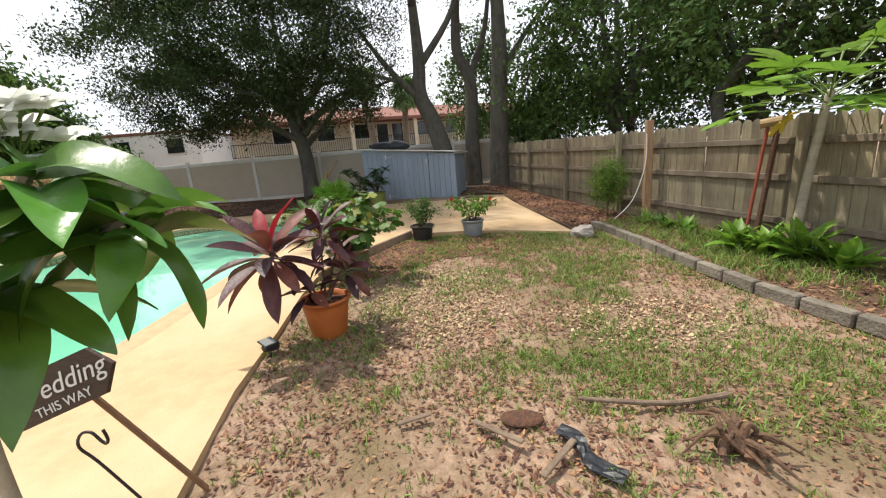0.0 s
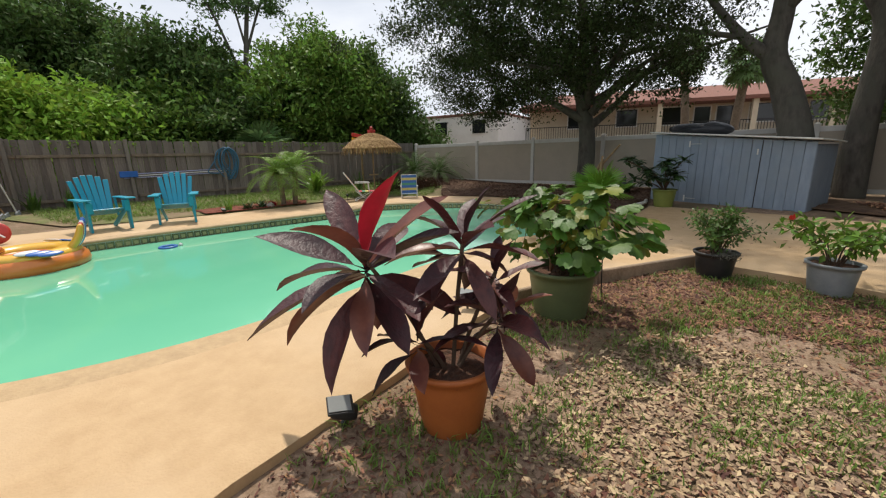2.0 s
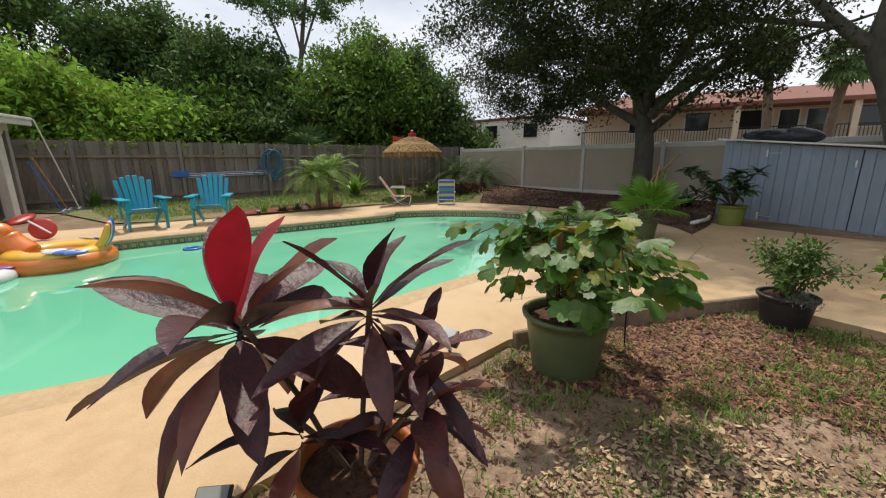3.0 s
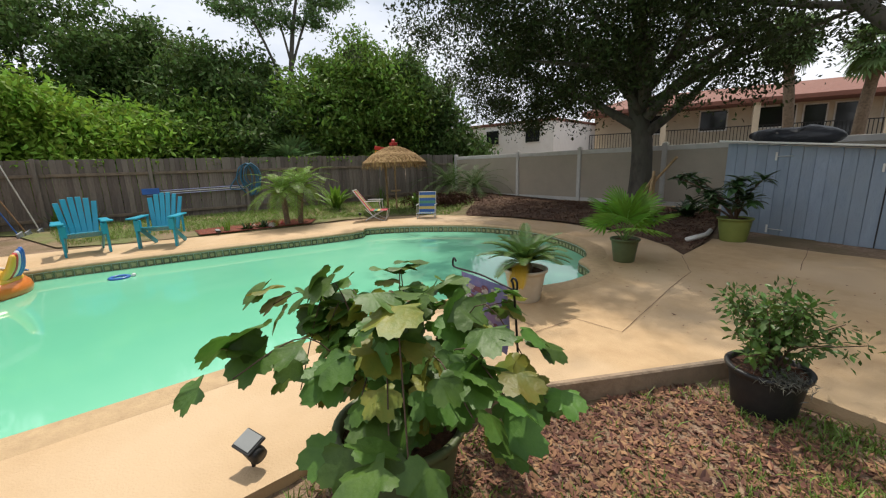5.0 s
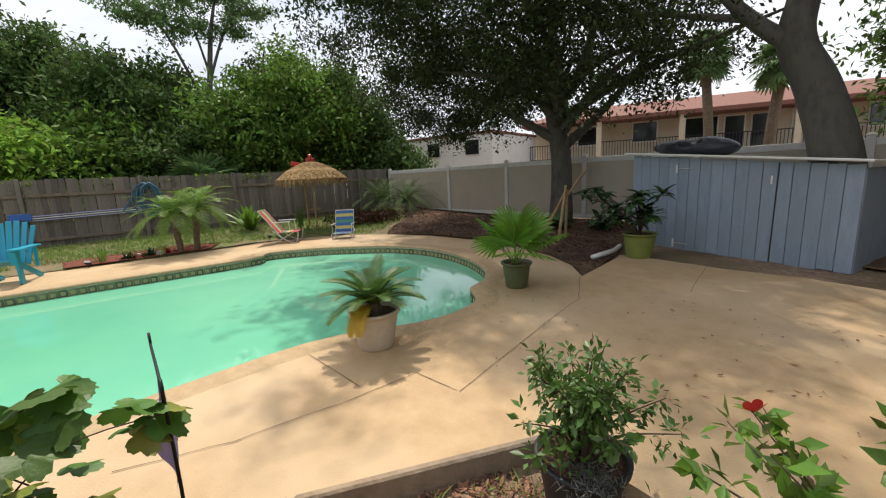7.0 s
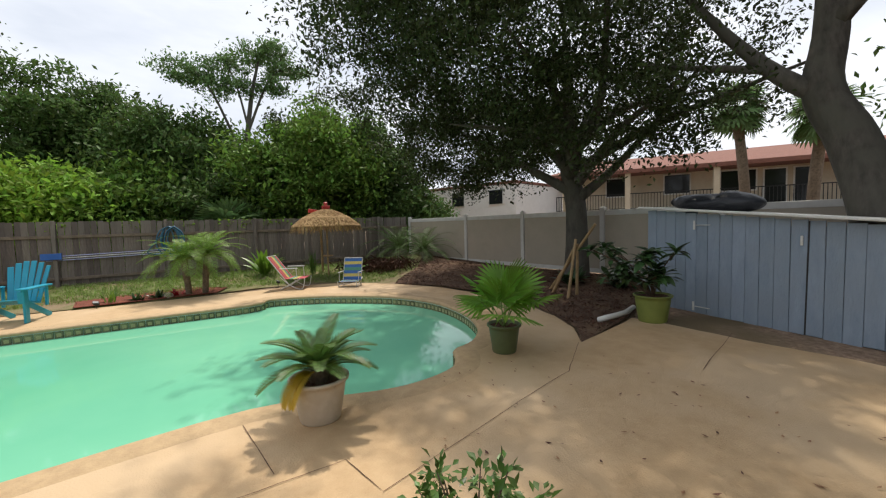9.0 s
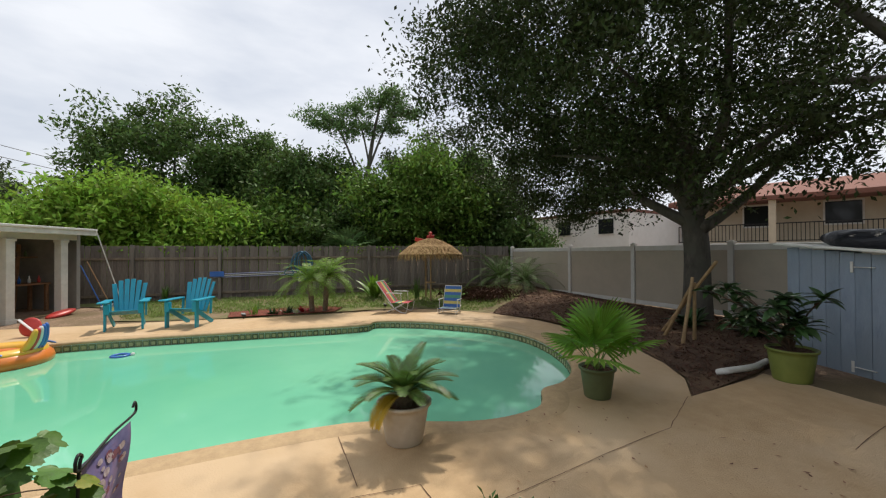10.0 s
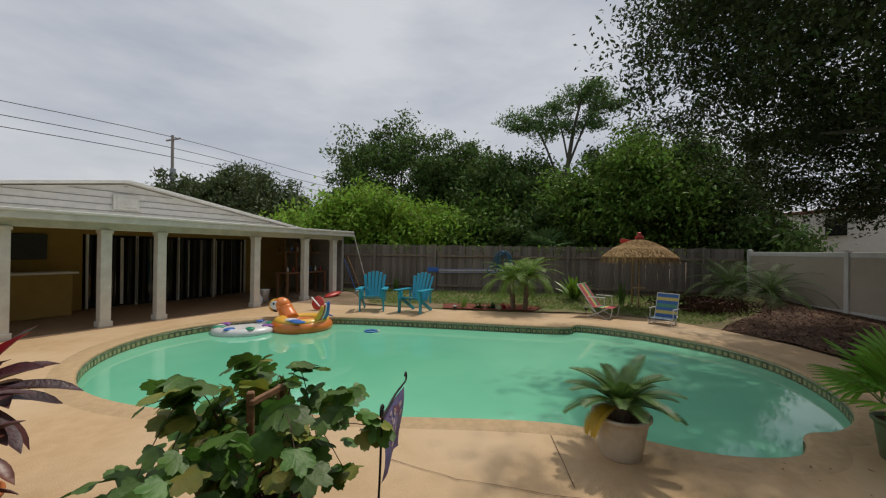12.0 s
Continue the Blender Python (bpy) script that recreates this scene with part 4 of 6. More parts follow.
# dark growth behind the board fence and at the back corner
for i, (x, y, h, rx, ry, leaf) in enumerate(((5.0, 13.8, 7.6, 2.6, 2.4, DEEPLEAF), (7.2, 10.6, 7.2, 2.3, 2.5, DEEPLEAF), (8.8, 6.8, 6.8, 2.4, 2.6, OAKLEAF), (3.0, 17.6, 3.4, 1.6, 1.6, DEEPLEAF), (1.6, 20.0, 6.6, 2.6, 2.4, DEEPLEAF), (9.8, 2.6, 6.4, 2.4, 2.6, DEEPLEAF),
                                             (6.5, 17.0, 8.0, 3.2, 3.0, OAKLEAF))):
    bushy((x, y), h, rx, ry, leaf, 50 + i, count=int(44 + 12 * h), per=95, size=0.18, label="dark leafy tree behind the board fence", name="broadleaf_tree", low=0.18)
tree("leaning_branch_tree", (6.6, 9.2, 0), "bare leaning trunk behind the board fence", ([(0, 0, 0), (-0.5, 0.8, 1.8), (-0.2, 0.8, 2.7), (1.2, 0.2, 4.0), (3.0, -0.6, 5.2)], (0.15, 0.13, 0.12, 0.10, 0.05)), [], [((2.4, 0, 6.0), (2.2, 2.0, 0.8), 1)], DEEPLEAF, 0.15, 40, 80, 0.28, seed=71)

# ---- potted plants ----
def pot_shell(r0, r1, h, rim=0.03, soil=0.85):
    """A tapering pot with a rolled rim and an open inside: its profile."""
    return [(0.001, 0), (r0, 0), (r0 + 0.006, 0.012), (r0 + (r1 - r0) * 0.8, h * 0.80), (r0 + (r1 - r0) * 0.82, h - rim), (r1 + 0.014, h - rim + 0.004), (r1 + 0.018, h - 0.006), (r1 + 0.008, h), (r1 - 0.012, h - 0.004), (r1 - 0.02, h * 0.8), (r1 - 0.03, h * soil - 0.06)]


def potted(name, at, r0, r1, h, material, label, soil=0.86, category="potted plant", rim=0.035, yaw=0):
    t = thing(name, pose(*at, 0, 0, yaw), label, category)
    part("pot", lathe(pot_shell(r0, r1, h, rim, soil), 32), material, t, smooth=True)
    v = [Vector((0, 0, h * soil + 0.015))]
    f = []
    for i in range(1, 7):
        for k in range(20):
            a = k * math.pi / 10
            q = Vector((math.cos(a), math.sin(a), 0)) * (r1 - 0.012) * i / 6
            q.z = h * soil + 0.016 * noise.noise(q * 22) + 0.008
            v.append(q)
    for k in range(20):
        f.append((0, 1 + k, 1 + (k + 1) % 20))
    for i in range(5):
        for k in range(20):
            f.append((1 + i * 20 + k, 21 + i * 20 + k, 21 + i * 20 + (k + 1) % 20, 1 + i * 20 + (k + 1) % 20))
    part("soil", (v, f), SOIL, t)
    return t


def aim(d, roll=0.0):
    """The turn that lays a leaf's +y along d with its face up."""
    d = Vector(d).normalized()
    s = d.cross(Vector((0, 0, 1)))
    if s.length < 1e-3:
        s = Vector((1, 0, 0))
    s.normalize()
    u = s.cross(d)
    return Matrix((s, d, u)).transposed().to_4x4() @ Matrix.Rotation(roll, 4, 'Y')


def place(p, d, roll=0.0):
    return Matrix.Translation(Vector(p)) @ aim(d, roll)


# maroon cordyline
R = random.Random(21)
cord = potted("potted_cordyline", (-0.62, 3.47, -0.08), 0.155, 0.225, 0.40, TERRA, "maroon-leaved cordyline in a terracotta-coloured pot", 0.84)
heads = (((-0.26, -0.32, 0.95), 24, 0.58, 0.14), ((0.02, 0.08, 1.03), 17, 0.43, 0.095), ((0.15, 0.20, 0.64), 14, 0.38, 0.10), ((-0.05, -0.18, 0.58), 8, 0.36, 0.09), ((0.10, 0.24, 0.84), 9, 0.34, 0.08))
for (hx, hy, hz), n, L, W in heads:
    part("stem", tube(curve_pts([(hx * 0.15, hy * 0.15, 0.33), (hx * 0.5, hy * 0.5, 0.33 + (hz - 0.33) * 0.5), (hx, hy, hz)], 4), 0.011, 6), STEM, cord)
    for k in range(n):
        a = k * 2.399 + R.uniform(-.2, .2)
        el = math.radians(70 - 112 * (k / n) ** 0.8 + R.uniform(-8, 8))
        d = (math.cos(a) * math.cos(el), math.sin(a) * math.cos(el), math.sin(el))
        l = L * R.uniform(0.75, 1.1)
        m = CORDYRED if (k < 2 and n > 20) else (CORDYPINK if R.random() < 0.14 else CORDY)
        part("leaf", moved(blade(l, W * R.uniform(.85, 1.15), R.uniform(.12, .35), R.uniform(.1, .5), 9, 1.3, 0.006, 0.2), place((hx, hy, hz - 0.03 - 0.07 * k / n), d, R.uniform(-.5, .5))), m, cord, smooth=True)

# grape vine on its little trellis
R = random.Random(22)
vine = potted("potted_grape_vine", (-1.0, 5.2, -0.09), 0.19, 0.26, 0.42, GREENPOT, "grape vine on a wooden frame in a green pot", 0.84)
for x in (-0.10, 0.12):
    part("trellis_post", beam((x, 0.02, 0.30), (x * 1.15, 0.03, 0.98 if x > 0 else 0.93), 0.035, 0.035), SHELFWOOD, vine, "dark stained wooden upright")
for z in (0.55, 0.74, 0.92):
    part("trellis_bar", beam((-0.13, 0.045, z), (0.16, 0.045, z + 0.01), 0.022, 0.035), SHELFWOOD, vine)
vine.matrix_basis = vine.matrix_basis @ Matrix.Scale(1.12, 4)
tips = []
for k in range(17):
    a = R.uniform(0, 6.28)
    rr_ = R.uniform(0.28, 0.66)
    top = R.uniform(0.66, 1.06)
    end = (rr_ * math.cos(a), rr_ * math.sin(a), R.uniform(0.45, 0.88))
    pts = curve_pts([(R.uniform(-.1, .1), R.uniform(-.1, .1), 0.36), (0.3 * end[0], 0.3 * end[1], (top + 0.4) / 2), (0.6 * end[0], 0.6 * end[1], top), end], 5)
    part("vine_stem", tube(pts, [0.005] * 8 + [0.0025] * (len(pts) - 8), 5), STEM, vine)
    tips.append(pts)
for pts in tips:
    for j in range(16):
        p = pts[min(len(pts) - 1, 4 + int(R.random() * (len(pts) - 4)))]
        out = Vector((p.x, p.y, 0)).normalized() if p.length else Vector((1, 0, 0))
        d = out * R.uniform(.3, 1) + Vector((R.uniform(-.8, .8), R.uniform(-.8, .8), R.uniform(-.75, .15)))
        q = p + Vector((R.uniform(-.09, .09), R.uniform(-.09, .09), R.uniform(-.06, .09)))
        part("leaf", moved(lobed(R.uniform(0.11, 0.185), 5, 0.30, R.uniform(.15, .5)), place(q, d, R.uniform(-.6, .6))), VINEYELLOW if R.random() < 0.16 else VINELEAF, vine, smooth=True)


def pinnate(length, n, lw, ll, droop, twist=0.35, v_angle=0.5, r=None, tipbend=0.0):
    """One feather frond along +y: rachis and paired leaflets."""
    r = r or rnd
    pts = []
    y = z = 0.0
    for i in range(n + 1):
        t = i / n
        a = -droop * t * 1.7
        pts.append(Vector((0, y, z)))
        y += length / n * math.cos(a)
        z += length / n * math.sin(a)
    v, f = tube(pts, [0.006 * (1 - 0.8 * i / n) + 0.0015 for i in range(n + 1)], 4)
    for i in range(2, n + 1):
        t = i / n
        L = ll * (math.sin(math.pi * (0.12 + 0.83 * t)) ** 0.6)
        d = (pts[i] - pts[i - 1]).normalized()
        for s in (-1, 1):
            w = (Vector((s, 0, v_angle)) * 0.9 + d * (0.55 + 0.5 * t)).normalized()
            b = pts[i]
            tip = b + w * L + Vector((0, 0, -L * L * 0.9))
            mid = b + w * L * 0.5 + Vector((0, 0, -L * L * 0.2))
            o = len(v)
            v += [b - d * lw * 0.4, b + d * lw * 0.4, mid + d * lw * 0.5, tip, mid - d * lw * 0.5]
            f.append((o, o + 1, o + 2, o + 3, o + 4))
    return v, f


R = random.Random(23)
sago = potted("potted_sago_palm", (-2.66, 7.58, 0), 0.165, 0.235, 0.37, WHITEPOT, "sago palm with yellowing fronds in a cream pot", 0.86)
part("trunk", lathe([(0.001, 0.30), (0.07, 0.30), (0.085, 0.37), (0.06, 0.43), (0.001, 0.45)], 12), PALMBARK, sago)
for k in range(26):
    a = k * 2.399
    el = math.radians(74 - 48 * (k / 26) ** 0.9)
    d = (math.cos(a) * math.cos(el), math.sin(a) * math.cos(el), math.sin(el))
    part("frond", moved(pinnate(R.uniform(.48, .58), 30, 0.017, 0.12, R.uniform(.5, .8), v_angle=0.35, r=R), place((0, 0, 0.41), d)), SAGOLEAF, sago)
for d in ((0.62, -0.75, 0.30), (0.36, -0.9, 0.24)):
    part("frond", moved(pinnate(0.40, 24, 0.019, 0.10, 1.0, v_angle=0.25), place((0.03, -0.04, 0.42), d)), YELLOWLEAF, sago, "bright yellow dying frond")


def fan(size, n=22, spread=250):
    """A fan-palm blade: folded segments from one point, tip along +y."""
    v, f = [], []
    for i in range(n):
        a = math.radians(-spread / 2 + spread * (i + 0.5) / n)
        L = size * (0.78 + 0.22 * math.cos(a / 1.6))
        w = math.radians(spread / n) * 0.55
        o = len(v)
        for t, ww in ((0.0, 0.2), (0.5, 1.0), (0.75, 0.7), (1.0, 0.05)):
            z = 0.12 * L * t - 0.30 * L * t * t
            for s in (-1, 0, 1):
                aa = a + s * w * ww
                v.append(Vector((math.sin(aa) * L * t, math.cos(aa) * L * t, z + (0.0 if s else -0.03 * L * min(t, .5)))))
        for j in range(3):
            b = o + 3 * j
            f += [(b, b + 1, b + 4, b + 3), (b + 1, b + 2, b + 5, b + 4)]
    return v, f


R = random.Random(24)
fanp = potted("potted_fan_palm", (-3.03, 10.0, 0), 0.145, 0.20, 0.36, GREENPOT, "bright green fan palm in a dull green pot", 0.88)
for k in range(11):
    a = k * 2.399 + 0.5
    el = math.radians(82 - 58 * k / 11)
    L = R.uniform(.34, .52)
    d = Vector((math.cos(a) * math.cos(el), math.sin(a) * math.cos(el), math.sin(el)))
    e = Vector((0, 0, 0.32)) + d * L
    part("leaf_stalk", tube([(0, 0, 0.30), Vector((0, 0, 0.32)) + d * L * 0.5, e], 0.007, 5), GREENSTEM, fanp)
    part("fan_leaf", moved(fan(R.uniform(.34, .46)), place(e, d + Vector((0, 0, -0.28)), R.uniform(-.3, .3))), FANLEAF, fanp)

R = random.Random(25)
rub = potted("potted_rubber_plant", (-2.72, 12.85, 0), 0.20, 0.27, 0.43, LIMEPOT, "leathery-leaved shrub in a moss green pot by the shed", 0.9)
for k in range(19):
    a = R.uniform(0, 6.28)
    reach = R.uniform(.2, .75)
    e = Vector((reach * math.cos(a) - 0.28, reach * math.sin(a) * 0.6 - 0.15, R.uniform(.60, 1.20)))
    part("branch", tube(curve_pts([(0, 0, 0.36), (e.x * 0.4, e.y * 0.4, 0.36 + (e.z - 0.36) * 0.6), e], 4), 0.011, 6), STEM, rub)
    for j in range(14):
        b = j * 2.399
        el = math.radians(R.uniform(-25, 45))
        d = (math.cos(b) * math.cos(el), math.sin(b) * math.cos(el), math.sin(el))
        part("leaf", moved(blade(R.uniform(.20, .30), R.uniform(.075, .10), 0.15, R.uniform(.2, .6), 5, 0.8, 0, 0.12), place(e - Vector((0, 0, 0.02 * (j % 4))), d, R.uniform(-.3, .3))), RUBBERLEAF, rub, smooth=True)


def shrub(name, at, pot, stems, leaf_mat, leaf, label, height, reach, seed, per=70, low=0.35, flowers=0, tilt=0):
    r0, r1, h, m = pot
    R = random.Random(seed)
    q = np.random.RandomState(seed)
    t = potted(name, at, r0, r1, h, m, label, 0.88)
    cen = []
    for k in range(stems):
        a = k * 2.399 + R.uniform(-.3, .3)
        rr = reach * R.uniform(.35, 1.0)
        e = Vector((rr * math.cos(a), rr * math.sin(a), h * .9 + height * (1.0 - 0.55 * (rr / reach) ** 2) * R.uniform(.75, 1.05)))
        pts = curve_pts([(0.04 * math.cos(a), 0.04 * math.sin(a), h * .8), (e.x * .35, e.y * .35, h + (e.z - h) * .55), e], 6)
        part("branch", tube(pts, [0.008 - 0.0055 * i / (len(pts) - 1) for i in range(len(pts))], 5), STEM, t)
        for j in range(per):
            s = low + (1 - low) * R.random()
            i = s * (len(pts) - 1)
            p = pts[int(i)].lerp(pts[min(int(i) + 1, len(pts) - 1)], i % 1)
            cen.append(p + Vector(q.normal(size=3) * 0.045))
        if k < flowers:
            part("flower", moved(lobed(0.09, 5, 0.3, -0.6, False), place(e, (0.5, -0.5, 0.6))), REDPETAL, t)
    leaf_cloud("foliage", np.array([tuple(c) for c in cen]), leaf, leaf_mat, t, ratio=0.5, seed=seed, up=0.6)
    return t


blue = shrub("potted_blueberry", (-0.36, 7.5, -0.10), (0.165, 0.215, 0.31, BLACKPL), 20, SHRUBLEAF, 0.050, "twiggy small-leaved shrub in a black nursery pot", 0.58, 0.44, 31, per=80)
q = np.random.RandomState(5)
mv = []
leaf_cloud("dry_moss", np.array([(0.13, -0.12, 0.305)]) + q.normal(size=(400, 3)) * (0.06, 0.06, 0.014), 0.05, MOSS, blue, ratio=0.08, label="grey spanish moss")["kind"] = "stuff"
shrub("potted_hibiscus", (0.62, 7.44, -0.07), (0.155, 0.205, 0.34, GALV), 15, HIBLEAF, 0.085, "leggy hibiscus in a grey metal bucket", 0.52, 0.72, 32, per=34, low=0.4, flowers=2)

# plumeria close by the start of the walk
R = random.Random(33)
plum = thing("plumeria", pose(-0.36, 1.02, -0.05) @ Matrix.Diagonal((1, 1, 1.12, 1)), "white-flowering plumeria with large glossy leaves", "shrub")
part("trunk", tube(curve_pts([(-0.26, 0, 0), (-0.24, -0.02, 0.5), (-0.16, -0.05, 0.9), (-0.04, -0.05, 1.25)], 4), [0.024 - 0.0006 * i for i in range(13)], 8), PAPBARK, plum, smooth=True)
for k, (x, y, z) in enumerate(((0.24, -0.03, 1.47), (0.10, 0.10, 1.42), (0.30, 0.12, 1.34), (0.10, -0.10, 1.24))):
    part("branch", tube([(-0.16, -0.04, 0.9), (x * .4 - 0.05, y * .6, z - 0.14), (x, y, z)], [0.02, 0.018, 0.015], 7), PAPBARK, plum)
    for j in range(11):
        a = j * 2.399 + k
        el = math.radians(R.uniform(-22, 32))
        d = (math.cos(a) * math.cos(el), math.sin(a) * math.cos(el), math.sin(el))
        part("leaf", moved(blade(R.uniform(.27, .42), R.uniform(.10, .145), R.uniform(.12, .3), R.uniform(.3, .8), 12, 0.75, 0.009, 0.08), place((x, y, z - 0.008 * j), d, R.uniform(-.5, .5))), PLUMLEAF, plum, smooth=True)
for k in range(7):
    c = Vector((0.05 + 0.14 * R.random(), 0.0 + 0.16 * R.random(), 1.53 + 0.13 * R.random()))
    fl = part("flower", tube([(0.10, 0.1, 1.42), (0.10, 0.06, 1.50), c], 0.004, 5), GREENSTEM, plum)
    for j in range(5):
        a = j * 1.2566 + k
        part("petal", moved(blade(0.10, 0.075, 0.2, 0.5, 6, 0.9), place(c, (math.cos(a), math.sin(a) - 0.3, 0.45), 0.4)), PETAL, fl, smooth=True)

# ---- the lawn's edge: sign, hook, lights, flag ----
sign = thing("arrow_sign", pose(-0.56, 1.66, -0.05, 0, 0, 0), "leaning wooden arrow sign lettered for a wedding", "sign")
SC = Vector((-0.28, -0.25, 0.78))
part("stake", beam((0, 0, 0), (-0.28, -0.22, 0.80), 0.036, 0.02), STAKEWOOD, sign, "brown wooden stake")
SM = Matrix.Translation(SC) @ pose(0, 0, 0, 78, 0, 6) @ Matrix.Rotation(radians(20), 4, 'Z') @ Matrix.Scale(1.22, 4)
prof = [(-0.22, -0.085), (0.15, -0.085), (0.215, 0.0), (0.15, 0.085), (-0.22, 0.085), (-0.19, 0.0)]
n = len(prof)
bv = [SM @ Vector((x, y, z)) for z in (0.012, 0.030) for x, y in prof]
part("arrow_board", (bv, [tuple(reversed(range(n))), tuple(range(n, 2 * n))] + [(i, (i + 1) % n, (i + 1) % n + n, i + n) for i in range(n)]), SIGNWOOD, sign, "dark stained arrow board")
for text, size, x, y, shear in (("Wedding", 0.095, -0.16, -0.015, 0.25), ("THIS WAY", 0.046, -0.10, -0.068, 0.0)):
    cu = bpy.data.curves.new("lettering", 'FONT')
    cu.body, cu.size, cu.shear, cu.extrude = text, size, shear, 0.0008
    tmp = new("tmp_text", cu)
    me = bpy.data.meshes.new_from_object(tmp.evaluated_get(bpy.context.evaluated_depsgraph_get()))
    bpy.data.objects.remove(tmp)
    me.materials.clear()
    me.materials.append(LETTER)
    ob = new("lettering", me)
    ob.parent = sign
    ob.matrix_basis = SM @ pose(x, y, 0.032)
hook = thing("shepherd_hook", pose(-0.98, 1.5, -0.02), "black iron shepherd's crook in the lawn edge", "garden hook")
part("crook", tube(curve_pts([(0.16, 0.05, 0), (0.02, 0.02, 0.26), (-0.03, 0, 0.36), (0.0, 0, 0.43), (0.06, 0.0, 0.445), (0.10, 0, 0.40), (0.125, 0, 0.385), (0.14, 0, 0.41), (0.13, 0, 0.46)], 5), 0.007, 7), BLACKIRON, hook, smooth=True)

solar = thing("solar_light", pose(-0.96, 3.0, -0.06, 0, 0, 70), "black solar spotlight staked at the deck edge", "garden light", "solar lights")
part("stake", tube([(0, 0, -0.02), (0, 0, 0.06)], [0.006, 0.014], 7), BLACKPL, solar)
part("lamp_head", moved(lathe([(0.001, 0), (0.04, 0.0), (0.045, 0.03), (0.038, 0.11), (0.03, 0.13), (0.001, 0.13)], 16), pose(0.07, 0, 0.10, 0, -75, 0)), BLACKPL, solar, smooth=True)
pan = part("panel_housing", box(0.135, 0.115, 0.016, pose(-0.01, 0, 0.155, 22, 8, 0)), BLACKPL, solar)
part("solar_panel", box(0.115, 0.095, 0.004, pose(-0.012, -0.004, 0.1725, 22, 8, 0), 0.001), CLEARPANEL, pan, "glassy grey solar panel")
copy_thing(solar, pose(-1.58, 4.6, -0.02, 0, 0, 30))
copy_thing(solar, pose(-10.6, 4.9, 0.0, 0, 0, 100) @ Matrix.Scale(0.8, 4))
copy_thing(solar, pose(-10.95, 8.7, 0.05, 0, 0, 140) @ Matrix.Scale(0.8, 4))

flag = thing("garden_flag", pose(-1.0, 5.92, -0.08), "lavender garden flag with printed shells on a black stand", "garden flag")
part("stand", tube(curve_pts([(0.05, -0.02, 0), (0.02, 0, 0.5), (-0.02, 0, 0.93), (-0.04, 0, 0.985), (-0.015, 0, 1.005), (0.005, 0, 0.975), (-0.03, 0, 0.94), (-0.30, -0.01, 0.965), (-0.55, -0.02, 0.96), (-0.585, -0.02, 0.985), (-0.57, -0.02, 1.02), (-0.545, -0.02, 1.0)], 5), 0.0065, 6), BLACKIRON, flag, smooth=True)


def cloth(u, w):
    return Vector((-0.06 - 0.44 * u, -0.012 + 0.035 * math.sin(w * 3.2 + 0.7 * u * 3) * w + 0.02 * math.sin(6 * u) * w, 0.945 - 0.40 * w))


cv = [cloth(i / 12, j / 14) for j in range(15) for i in range(13)]
part("cloth", (cv, [(j * 13 + i, j * 13 + i + 1, j * 13 + i + 14, j * 13 + i + 13) for j in range(14) for i in range(12)]), FLAGBLUE, flag, smooth=True)
R = random.Random(40)
for k in range(30):
    u, w = R.uniform(.15, .85), R.uniform(.12, .8)
    rr_ = R.uniform(.018, .05)
    for side in (-1, 1):
        pv = [cloth(u, w) + Vector((0, side * 0.004, 0))] + [cloth(u + rr_ * 1.6 * math.cos(a * 0.785), w + rr_ * math.sin(a * 0.785)) + Vector((0, side * 0.004, 0)) for a in range(8)]
        part("print", (pv, [(0, 1 + a, 1 + (a + 1) % 8) for a in range(8)]), FLAGART if k % 3 else FLAGRED, flag)

# ---- chairs by the pool ----
def adirondack(at, yaw):
    """Faces local -y."""
    t = thing("adirondack_chair", pose(*at, 0, 0, yaw) @ Matrix.Scale(1.16, 4), "turquoise plastic adirondack chair on the pool deck", "chair", "turquoise chairs")
    for k in range(6):
        x = -0.20 + 0.08 * k
        h = 0.78 - 2.6 * x * x
        top = Vector((x * 1.3, 0.26 + h * 0.30, 0.26 + h * 0.90))
        part("back_slat", beam((x * 0.92, 0.24, 0.26), top, 0.080, 0.018, 0.008), BLUEPL, t)
    part("back_rail", beam((-0.24, 0.335, 0.46), (0.24, 0.335, 0.46), 0.03, 0.05), BLUEPL, t)
    for k in range(6):
        part("seat_slat", box(0.50, 0.076, 0.018, pose(0, -0.26 + 0.084 * k, 0.365 - 0.022 * k, -12, 0, 0)), BLUEPL, t)
    for s in (-1, 1):
        part("front_leg", join(box(0.035, 0.11, 0.54, pose(s * 0.29, -0.27, 0)), box(0.09, 0.10, 0.20, pose(s * 0.265, -0.28, 0.32))), BLUEPL, t)
        part("rear_leg", beam((s * 0.25, -0.26, 0.36), (s * 0.25, 0.42, 0.0), 0.03, 0.09), BLUEPL, t)
        part("armrest", join(box(0.135, 0.62, 0.026, pose(s * 0.315, -0.03, 0.54)), box(0.17, 0.2, 0.026, pose(s * 0.315, -0.28, 0.541))), BLUEPL, t)
        part("arm_support", beam((s * 0.29, 0.26, 0.20), (s * 0.29, 0.28, 0.54), 0.03, 0.06), BLUEPL, t)
    return t


adirondack((-10.05, 2.52, 0.004), 104)
adirondack((-10.0, 3.82, 0.004), 76)


